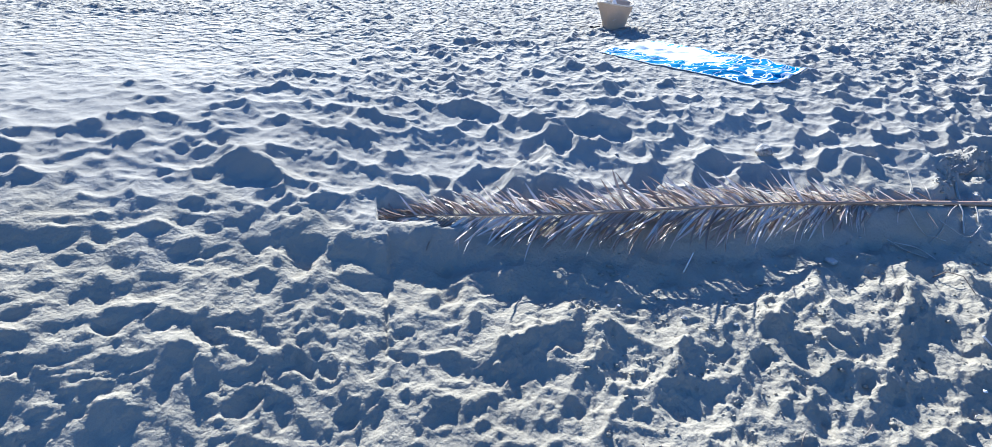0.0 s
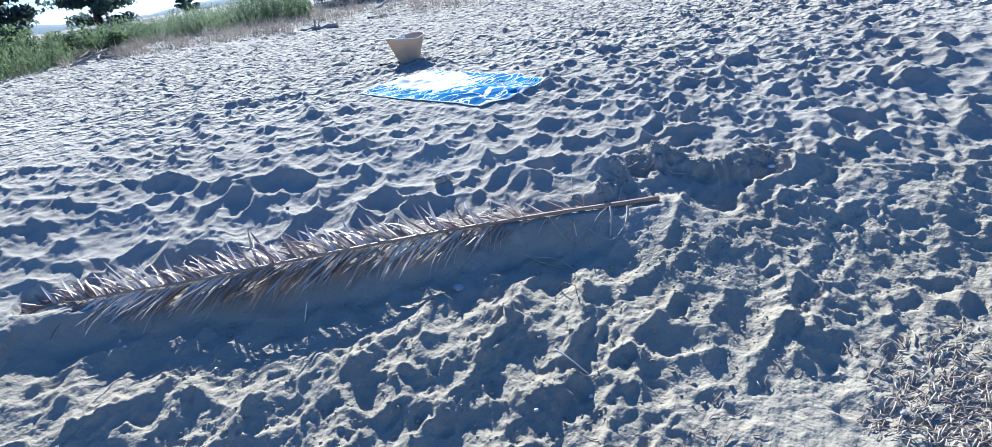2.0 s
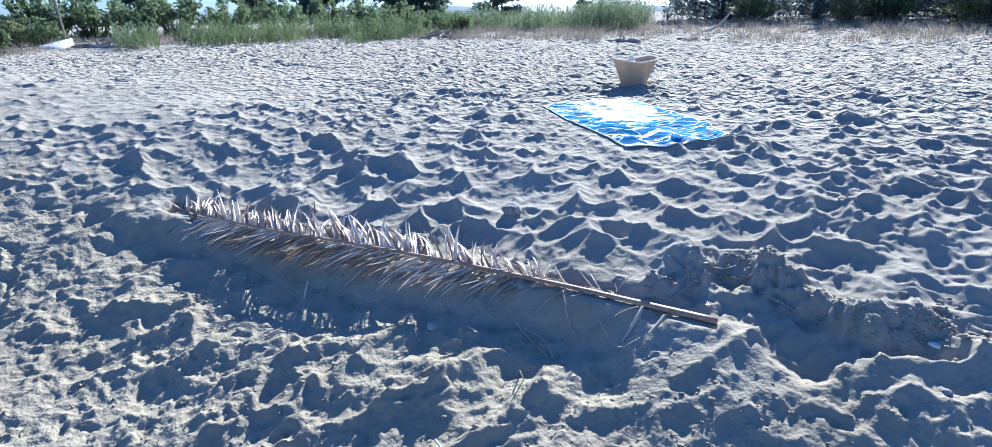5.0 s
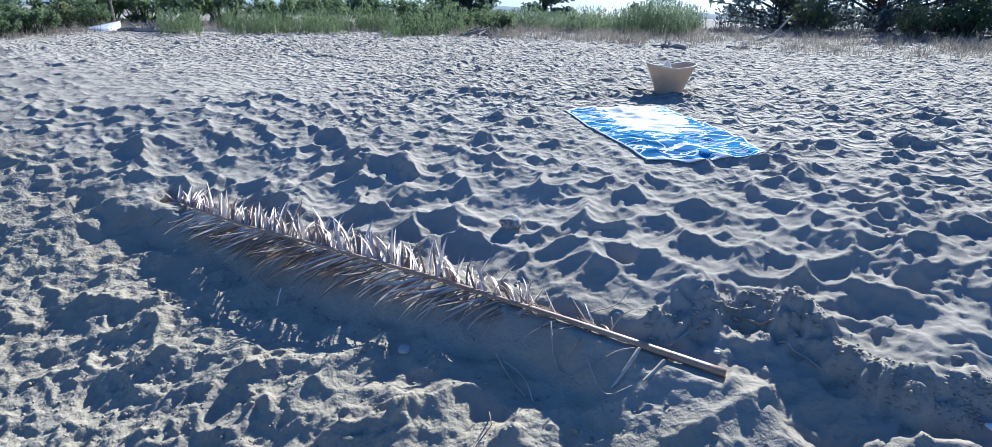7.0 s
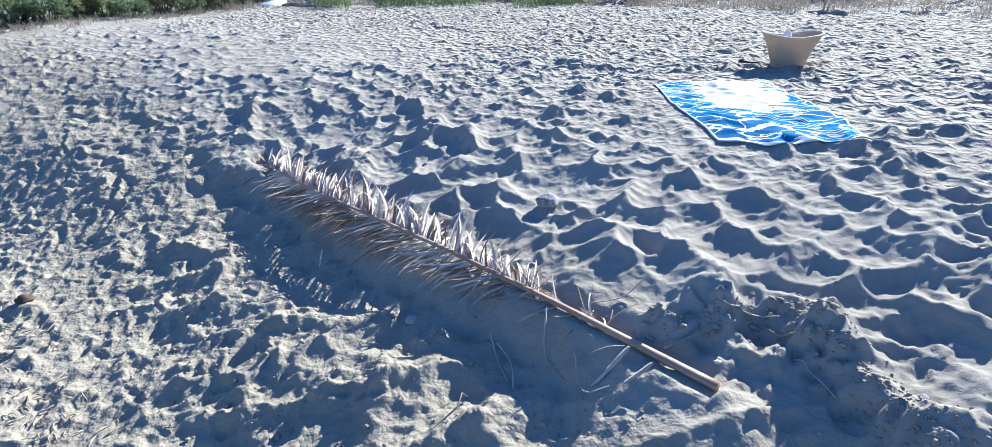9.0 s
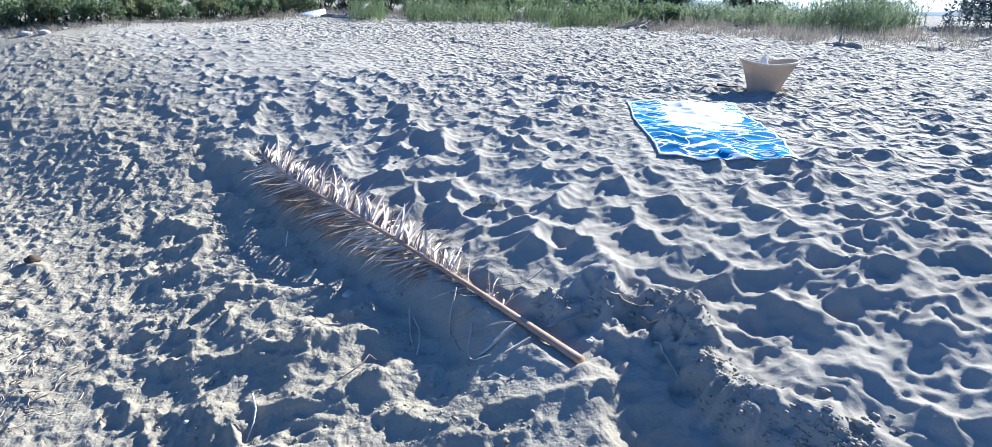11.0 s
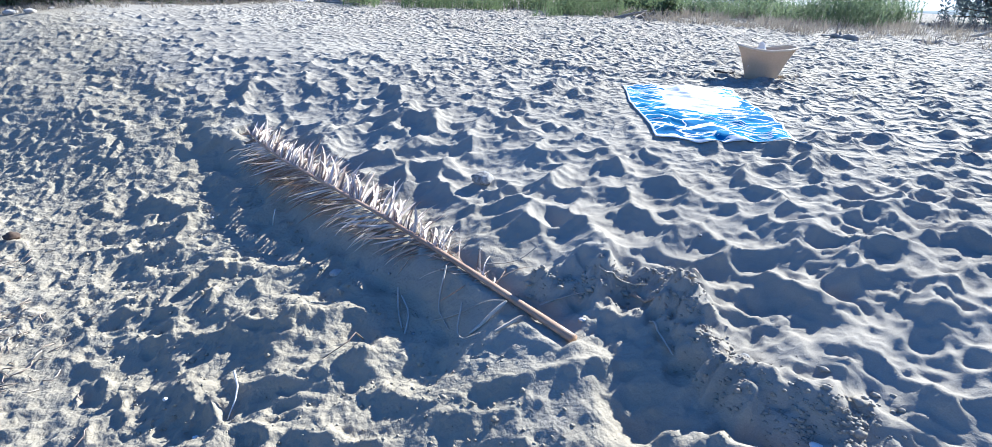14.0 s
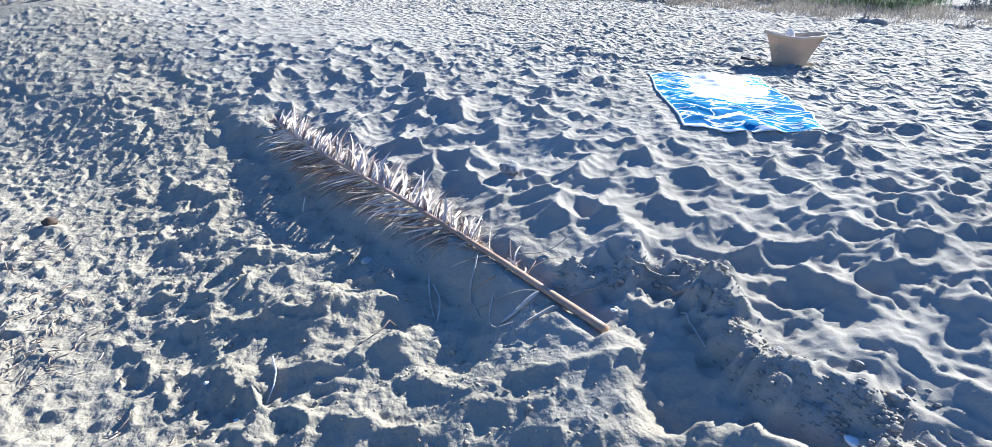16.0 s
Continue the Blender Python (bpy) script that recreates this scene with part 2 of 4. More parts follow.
def berm(x, y):
    """The height of the smoothed beach: a bank below, a broad crest, a plain that rises to the dunes and falls to both sides."""
    u = y - np.where(x < -1.5, 0.35 * (x + 1.5), 0) * np.exp(-np.maximum(-x - 1.5, 0) / 30)
    z = sum(0.2 * np.interp(u + d, BERM_Y, BERM_Z) for d in (-0.3, -0.15, 0, 0.15, 0.3))
    z = z + np.where(x < 0, 0.14, -0.15) * (1 - np.exp(-(x / 9) ** 2))
    # a low scarp under the frond
    v = y - np.interp(x, [-4.6, -1.7, 1.5], [-0.27, 0.0, 0.0]) + 0.25 * value_noise(x, y, 0.35, 43) * (x < -1.75)
    down, back = np.clip((-0.02 - v) / 0.16, 0, 1), np.clip((-0.2 - v) / 0.5, 0, 1)
    z = z - (0.086 + 0.05 * value_noise(x, y, 0.21, 41) + 0.04 * value_noise(x, y, 0.08, 42)) * np.interp(x, [-4.7, -3.4, -2.0, -1.5], [0, 0.45, 0.45, 1]) * np.clip((1.4 - x) / 0.35, 0, 1) * down * down * (3 - 2 * down) * (1 - back * back * (3 - 2 * back))
    # a dug pit: a crumbled far rim, a scarp below it and a shallow near side
    rim = np.interp(x, PIT_X, PIT_Y) + 0.06 * value_noise(x, y, 0.13, 44) + 0.03 * value_noise(x, y, 0.05, 45)
    deep = np.interp(x, [1.1, 1.25, 1.4, 1.9, 2.1, 2.3], [0, .04, .066, .066, .055, 0])
    wide = np.interp(x, [1.2, 1.45, 1.75, 1.97, 2.2], [.15, .36, .38, .16, .14])
    drop, rise = ease((rim - y) / 0.11), ease((rim - y - wide + 0.10) / 0.16)
    z = z - deep * drop * (1 - rise) + 0.15 * deep * np.exp(-((y - rim - 0.03) / 0.06) ** 2)
    return z + 0.015 * hump(x, y, 0.5, 1.9, 1.0, 0.7) - 0.02 * hump(x, y, -1.6, -0.75, 0.9, 0.35)


def stalk_z(x):
    """The height of the frond's stalk along its length."""
    return np.interp(x, [-1.80, -1.66, -1.2, -0.87, -0.3, 0.28, 0.9, 1.45], [0.006, 0.022, 0.036, 0.042, 0.055, 0.052, 0.032, 0.002])


def stalk_y(x):
    """The sideways bend of the stalk."""
    return np.interp(x, [-1.80, -1.66, -1.3, -0.87, -0.3, 0.28, 1.45], [0.085, 0.075, 0.025, -0.012, -0.018, -0.005, 0.01])


# Footprints of the crest, of its far shoulder and of the bank below: x, y, radius
CREST = [(-1.12, .62, .09), (-.44, .98, .14), (-.20, 1.16, .09), (-.67, .37, .14), (-.24, .32, .10), (-1.54, .84, .10), (.05, .78, .11),
         (.26, .66, .18), (.47, .70, .15), (.52, .38, .08), (.76, .24, .08), (.80, .55, .11), (1.05, .33, .10), (.90, 1.04, .12),
         (1.14, .79, .12), (1.55, .78, .11), (1.16, 1.42, .08), (.67, 1.0, .07), (.16, .90, .09), (1.23, .52, .11), (1.46, .57, .08),
         (1.65, .50, .08), (1.83, .68, .08), (2.05, .77, .055), (1.92, .44, .065), (2.23, .53, .13), (1.31, .68, .06), (1.81, .99, .09), (1.02, .17, .14), (.68, .15, .12), (1.27, .13, .09), (.24, .46, .08)]
SHOULDER = [(-2.2, .84, .13), (-1.93, .99, .11), (-1.78, 1.28, .11), (-1.49, .93, .12), (-1.03, .75, .10), (-1.48, .56, .18), (-1.18, .65, .09),
            (-.63, .69, .08), (-.74, 1.14, .09), (-1.89, .53, .13), (-2.12, .35, .14), (-.26, .70, .09), (-2.52, .72, .12),
            (1.15, 1.02, .06), (1.63, .94, .07), (1.97, 1.16, .07), (1.95, 1.04, .06), (1.46, 1.33, .05), (1.92, 1.32, .05), (-2.84, .58, .12), (-3.05, .59, .09)]
BANK = [(-.41, -.70, .11), (.22, -.75, .10), (.03, -.60, .10), (-.14, -1.04, .09), (.25, -.99, .14), (.42, -.82, .11), (.73, -.56, .09),
        (.75, -.42, .09), (1.18, -.54, .11), (1.17, -.79, .10), (-.26, -.62, .09), (-1.03, -.64, .12), (.81, -.79, .08), (.95, -.88, .06),
        (-1.40, -.57, .09), (-.81, -.70, .14), (-.64, -.93, .16), (-1.03, -.90, .13), (-.09, -.75, .10), (-.38, -.89, .10), (.50, -1.02, .08),
        (.29, -.38, .12), (1.47, -.78, .11), (1.59, -.66, .08), (1.83, -.71, .07), (1.82, -.97, .08), (2.17, -.36, .07), (.84, -.24, .11), (1.33, -.95, .07), (2.19, -.06, .09),
        (-1.50, -.38, .09), (-1.75, -.50, .08), (-1.21, -.17, .09)]
LOWER_LEFT = [(-2.78, -.07, .11), (-2.09, -.22, .13), (-2.31, -.45, .10), (-2.46, -.59, .09), (-2.64, -.43, .09), (-1.95, .50, .09)]


def axis(low, high, step, low_end, high_end, growth):
    """Steps that are fine between low and high and grow beyond."""
    def run(start, end, sign):
        out, p, s = [], start, step
        while abs(p) < abs(end):
            s *= growth if -4 * (sign < 0 and start > -2) - 14 < p < 14 else 1.18
            p += sign * s
            out.append(p)
        return out
    return np.array(run(low, low_end, -1)[::-1] + list(np.arange(low, high, step)) + run(high, high_end, 1))


AX = axis(-1.9, 2.5, 0.0088, -900, 900, 1.0082)
AY = axis(-1.3, 1.25, 0.0088, -400, 900, 1.0078)
GX, GY = np.meshgrid(AX, AY)
LOOSE = 1 + 0.35 * np.clip(-GY / 0.4, 0, 1)          # crumbled sand on the bank below the frond
WX = GX + LOOSE * (0.048 * value_noise(GX, GY, 0.17, 31) + 0.012 * value_noise(GX, GY, 0.05, 32))
WY = GY + LOOSE * (0.048 * value_noise(GX, GY, 0.17, 33) + 0.012 * value_noise(GX, GY, 0.05, 34))


def tread():
    """The relief of footprints: bowls that cut into one another, with sharp ridges between, under a level top."""
    rng = np.random.RandomState(7)
    top = 0.044 + 0.030 * value_noise(GX, GY, 0.23, 3) + 0.02 * value_noise(GX, GY, 0.6, 5) - 0.02 * np.clip((GY - 1.2) / 1.2, 0, 1) - 0.022 * hump(GX, GY, 2.3, 0.6, 0.55, 0.45) + 0.034 * np.clip(-GY / 0.3, 0, 1)
    # beyond the trodden ground the sand lies level with the dents
    trodden = (GY > -2.5) & (GY < np.where(np.abs(GX) < 7, 11, 3)) & (GX > -7.9) & (GX < 7.9)
    top = np.where(trodden, top, 0.004 + 0.02 * value_noise(GX, GY, 0.3, 4))
    relief = np.full(GX.shape, 0.3)
    dents = [(x, y, 1.10 * r, 0.155 * r, 0.011) for x, y, r in CREST + SHOULDER] + [(x, y, r, 0.12 * r, 0.009) for x, y, r in BANK] + [(x, y, 1.1 * r, 0.19 * r, 0.012) for x, y, r in LOWER_LEFT]
    taken = np.array([d[:3] for d in dents] + [(2.02, 0.30, 0.13), (1.50, 0.15, 0.18), (1.72, 0.05, 0.18), (1.92, 0.05, 0.12)])
    for gap, x0, x1, y0, y1, deep in ((0.14, -2.7, 4.5, 0.0, 0.85, 0.021), (0.115, -2.7, 4.5, 0.85, 1.6, 0.016), (0.14, -2.1, 4.5, -2.6, 0.0, 0.0115), (0.10, -3.6, -2.0, -2.6, 0.0, 0.008), (0.105, -8, -2.7, -2.6, 3.2, 0.0095),
                                      (0.105, -2.7, 4.5, 1.6, 3.2, 0.016), (0.09, -8, 7, 3.2, 6, 0.013), (0.12, -10, 9, 6, 11, 0.016), (0.12, 4.5, 8, -2.6, 3.2, 0.016)):
        for y in np.arange(y0, y1, gap * 0.87):
            for x in np.arange(x0, x1, gap):
                px, py = x + rng.normal() * gap * 0.36, y + rng.normal() * gap * 0.36
                r = gap * (rng.uniform(0.5, 0.95) if y1 > 0 else rng.uniform(0.62, 1.05))
                away = np.hypot(taken[:, 0] - px, taken[:, 1] - py) - 0.8 * taken[:, 2]
                if away.min() > (0.6 if -1.0 < py < 1.2 and px > -1.6 else 0.35) * r and rng.rand() > 0.12:
                    dents.append((px, py, r, deep * (rng.uniform(0.35, 1.2) if py < 1.6 else rng.uniform(0.55, 1.0)) * (1.35 if px > 1.7 and py > 0.85 else 1.0), 0.3 * deep + 0.005))
    for x, y, r, deep, brim in dents:
        i0, i1 = np.searchsorted(AX, (x - 2.1 * r, x + 2.1 * r))
        j0, j1 = np.searchsorted(AY, (y - 2.1 * r, y + 2.1 * r))
        if y > 0:
            a, sx, sy = rng.uniform(0, 3.1), rng.uniform(1.0, 1.3), rng.uniform(0.78, 1.0)
        else:                                                    # steps along the bank
            a, sx, sy = rng.normal(0.5, 0.4), rng.uniform(1.15, 1.7), rng.uniform(0.68, 0.9)
        dx, dy = WX[j0:j1, i0:i1] - x, WY[j0:j1, i0:i1] - y
        u, v = (dx * math.cos(a) + dy * math.sin(a)) / (r * sx), (dy * math.cos(a) - dx * math.sin(a)) / (r * sy)
        bowl = -deep + (deep + brim) * (u * u + v * v) ** (1.2 if y > 0 else 0.95)
        relief[j0:j1, i0:i1] = np.minimum(relief[j0:j1, i0:i1], bowl)
    # rounded where a bowl meets the level top
    soft = 0.011
    h = np.clip(0.5 + 0.5 * (top - relief) / soft, 0, 1)
    relief = np.minimum(relief, 0.2) * h + top * (1 - h) - soft * h * (1 - h)
    # smaller, shallower prints on top of all
    for gap, x0, x1, y0, y1, deep in ((0.105, -2.2, 3.8, -1.7, 0.0, 0.0045), (0.10, -2.7, 3.8, 0.0, 1.7, 0.0045), (0.085, -3.4, 1.2, -1.8, -0.5, 0.0085), (0.09, 1.7, 3.8, -1.0, 1.6, 0.008), (0.095, -6.5, -2.0, -2.2, 0.5, 0.006), (0.06, -3.0, 3.4, -1.5, 1.5, 0.003)):
        for y in np.arange(y0, y1, gap * 0.87):
            for x in np.arange(x0, x1, gap):
                px, py, r = x + rng.normal() * gap * 0.4, y + rng.normal() * gap * 0.4, gap * rng.uniform(0.35, 0.8)
                d, a, sx = deep * rng.uniform(0.2, 1.1), rng.uniform(0, 3.1), rng.uniform(1.0, 1.7)
                i0, i1 = np.searchsorted(AX, (px - 2.4 * r, px + 2.4 * r))
                j0, j1 = np.searchsorted(AY, (py - 2.4 * r, py + 2.4 * r))
                dx, dy = WX[j0:j1, i0:i1] - px, WY[j0:j1, i0:i1] - py
                q = np.hypot((dx * math.cos(a) + dy * math.sin(a)) / (r * sx), (dy * math.cos(a) - dx * math.sin(a)) / (r / sx))
                relief[j0:j1, i0:i1] += d * (0.4 * np.exp(-((q - 1.12) / 0.2) ** 2) - np.clip(1 - q * q, 0, 1) ** 0.8)
    return relief


def sand_height():
    z, relief = berm(GX, GY), tread()
    near = np.exp(-np.maximum(np.hypot(GX - 0.5, GY - 2) - 13, 0) / 3)
    calm = (1 - 0.75 * hump(GX, GY, -3.7, 2.0, 1.5, 1.0)) * (1 - 0.4 * hump(GX, GY, -0.5, -0.15, 1.1, 0.16)) * (1 - 0.85 * np.exp(-(((GX - GY + 1.3) / 0.85) ** 4 + ((GX + GY - 2.4) / 0.62) ** 4)))
    z = z + relief * near * calm
    low = np.clip(0.35 - GY, 0, 1)
    rough = np.minimum(0.10 + 0.17 * np.clip(1.6 - GY, 0, 1) + 0.36 * low * np.clip((GX + 2.0) / 0.8, 0.1, 1) + 0.25 * hump(GX, GY, -0.5, -0.36, 1.2, 0.12) + 0.3 * hump(GX, GY, 1.35, -0.15, 0.5, 0.22) + 1.2 * np.exp(-((GY - np.interp(GX, PIT_X, PIT_Y)) / 0.09) ** 2) * ((GX > 1.15) & (GX < 2.4)), 1.0) * near
    patch = np.clip(0.55 + 1.7 * value_noise(GX, GY, 0.33, 15), 0.12, 1.15)
    for size, high, seed in ((0.11, 0.026, 11), (0.055, 0.019, 12)):
        z += high * rough * np.clip((relief + 0.01) / 0.03, 0.25, 1.2) * (0.5 - 2 * np.abs(value_noise(GX, GY, size, seed)))
    patch = patch * np.clip((relief + 0.004) / 0.030, 0.12, 1.5)        # ridges crumble, hollows are smooth
    for size, high, seed in ((0.060, 0.016, 16), (0.034, 0.022, 13), (0.021, 0.017, 14)):        # crumbs: rounded lumps with creases between
        z += high * rough * patch * np.clip((GX + 2.6) / 0.8, 0.45, 1) * (2 * np.abs(value_noise(GX, GY, size, seed)) - 0.35)
    z += 0.06 * value_noise(GX, GY, 0.8, 21) * np.clip(1.6 - 0.45 * GY, 0.35, 1) + 0.25 * np.clip((GY - 11) / 6, 0, 1) * value_noise(GX, GY, 3.1, 22) * near ** 0.3
    pit_wall = np.exp(-((GY + 0.02 - np.interp(GX, PIT_X, PIT_Y)) / 0.11) ** 2) * ((GX > 1.15) & (GX < 2.4))
    z += pit_wall * (0.040 * (2 * np.abs(value_noise(GX, GY, 0.10, 17)) - 0.35) + 0.018 * (2 * np.abs(value_noise(GX, GY, 0.05, 18)) - 0.35))
    # ribs pressed by a shoe's sole
    across = -0.73 * GX + 0.68 * GY
    for at_x, at_y, wide in ((0.52, -0.62, 0.13), (0.90, -0.70, 0.15)):
        z += 0.004 * np.sin(2 * math.pi * (across + 0.012 * value_noise(GX, GY, 0.09, 51)) / 0.047) * np.exp(-(((GX - at_x) ** 2 + (GY - at_y) ** 2) / wide ** 2) ** 2)
    # herringbone marks of a tyre along the upper bank
    track = GY + 0.76 + 0.48 * (GX + 3.23)
    z += 0.005 * np.sin(2 * math.pi * (GX + 0.9 * np.abs(track)) / 0.085) * np.exp(-(track / 0.15) ** 4) * np.clip((-3.0 - GX) / 0.3, 0, 1) * np.clip((GX + 4.4) / 0.4, 0, 1)
    # the stalk lies free along its ridge
    under = np.exp(-((GY - stalk_y(GX)) / 0.07) ** 4) * (np.abs(GX + 0.17) < 1.63)
    return np.where(under > 0.02, np.minimum(z, (stalk_z(GX) - 0.014) * under + z * (1 - under)), z)


GZ = sand_height()


def ground_z(x, y):
    """The height of the sand at a place."""
    i = int(np.clip(np.searchsorted(AX, x) - 1, 0, len(AX) - 2))
    j = int(np.clip(np.searchsorted(AY, y) - 1, 0, len(AY) - 2))
    a, b = (x - AX[i]) / (AX[i + 1] - AX[i]), (y - AY[j]) / (AY[j + 1] - AY[j])
    return float((GZ[j, i] * (1 - a) + GZ[j, i + 1] * a) * (1 - b) + (GZ[j + 1, i] * (1 - a) + GZ[j + 1, i + 1] * a) * b)


def build_ground():
    rows, cols = GZ.shape
    me = bpy.data.meshes.new("ground")
    co = np.stack([GX, GY, GZ], -1).reshape(-1, 3).astype(np.float32)
    k = np.arange(rows * cols).reshape(rows, cols)
    quads = np.stack([k[:-1, :-1], k[:-1, 1:], k[1:, 1:], k[1:, :-1]], -1).reshape(-1, 4).astype(np.int32)
    me.vertices.add(len(co))
    me.vertices.foreach_set("co", co.ravel())
    me.loops.add(quads.size)
    me.loops.foreach_set("vertex_index", quads.ravel())
    me.polygons.add(len(quads))
    me.polygons.foreach_set("loop_start", np.arange(0, quads.size, 4, dtype=np.int32))
    me.polygons.foreach_set("use_smooth", np.ones(len(quads), dtype=bool))
    me.update(calc_edges=True)
    me.materials.append(SAND)
    tagged(new("ground", me), "pale dry beach sand trodden into deep footprints", "sand", kind="structure")


build_ground()


# ---- the palm frond ----
def leaflet_mesh(bend, sag):
    """A folded blade of length 1 along +x, narrow at both ends, bending sideways and sagging."""
    verts, faces = [], []
    n = 7
    for i in range(n + 1):
        s = i / n
        w = 0.030 * min(1.0, 0.35 + 4 * s) * (1 - s ** 5) + 0.001
        y, z = bend * s * s, -sag * s * s - 0.5 * sag * s ** 4
        verts += [(s, y - w, z + 0.7 * w), (s, y, z), (s, y + w, z + 0.7 * w)]
    for i in range(n):
        a = 3 * i
        faces += [(a, a + 3, a + 4, a + 1), (a + 1, a + 4, a + 5, a + 2)]
    return mesh("leaflet", verts, faces, LEAF_DRY)


LOW, LONG = -1.77, 3.22


def palm_frond():
    frond = tagged(new("palm_frond"), "dry brown palm frond lying along the trodden sand", "palm frond")
    rng = random.Random(5)
    xs = [LOW + LONG * i / 44 for i in range(45)]
    path = [(x, float(stalk_y(x)), float(stalk_z(x))) for x in xs]
    radii = [min(1, 0.15 + i / 7) * (0.006 + 0.007 * (i / 44) ** 0.8) + 0.005 * max(0, (i - 33) / 11) ** 2 for i in range(45)]
    v, f = tube(path, radii, 10, 0.75)
    part("stalk", mesh("stalk", v, f, RACHIS), frond, "smooth tan stalk with a cut end")
    blades = [leaflet_mesh(rng.uniform(-0.22, 0.22), rng.uniform(-0.10, 0.22)) for _ in range(20)]

    def leaf(x, way, length, wide=1.0):
        way = Vector(way).normalized()
        side = Vector((0, 0, 1)).cross(way).normalized()
        up = way.cross(side)
        turn = Matrix((way, side, up)).transposed().to_4x4() @ Matrix.Rotation(rng.uniform(-0.9, 0.9), 4, "X")
        at = Matrix.Translation((x, float(stalk_y(x)) + math.copysign(0.004, way.y), float(stalk_z(x)) - 0.007))
        part("leaflet", rng.choice(blades), frond, "", at @ turn @ Matrix.Diagonal((length, 0.165 * wide, 0.2, 1)))

    def size(s):
        return float(np.interp(s, [0, 0.06, 0.2, 0.5, 0.66, 0.75, 0.85], [0.13, 0.18, 0.22, 0.25, 0.22, 0.17, 0.10]))
    count = 156
    for i in range(count):
        s = 0.002 + 0.78 * i / count
        x = LOW + LONG * s
        for side in ("up",) * (2 if rng.random() < 0.5 else 1) + ("down",) * (2 if rng.random() < 0.65 else 1):
            if s > 0.58 and rng.random() < (s - 0.58) * 2.6:
                continue
            k = size(s) * rng.uniform(0.75, 1.15)
            if side == "up":
                a = rng.gauss(0.62, 0.11) + (0.6 if s < 0.04 else 0)
                leaf(x, (-a, rng.gauss(0.60, 0.12), max(0.12, rng.gauss(0.42, 0.15))), k * 0.88, rng.uniform(1.0, 1.8))
            else:
                leaf(x, (-rng.gauss(0.92, 0.11), -rng.gauss(0.55, 0.12), rng.gauss(-0.40, 0.08)), k * 1.15, rng.uniform(0.8, 1.4))
    for i in range(84):
        s = rng.uniform(0.62, 0.88)
        x = LOW + LONG * s
        sign = rng.choice((1, 1, -1))
        leaf(x, (rng.uniform(-1.0, 0.1), sign * rng.uniform(0.15, 0.6), rng.uniform(0.0, 0.4) if sign > 0 else -0.2), rng.uniform(0.07, 0.20), rng.uniform(0.3, 0.7))
    return frond


palm_frond()


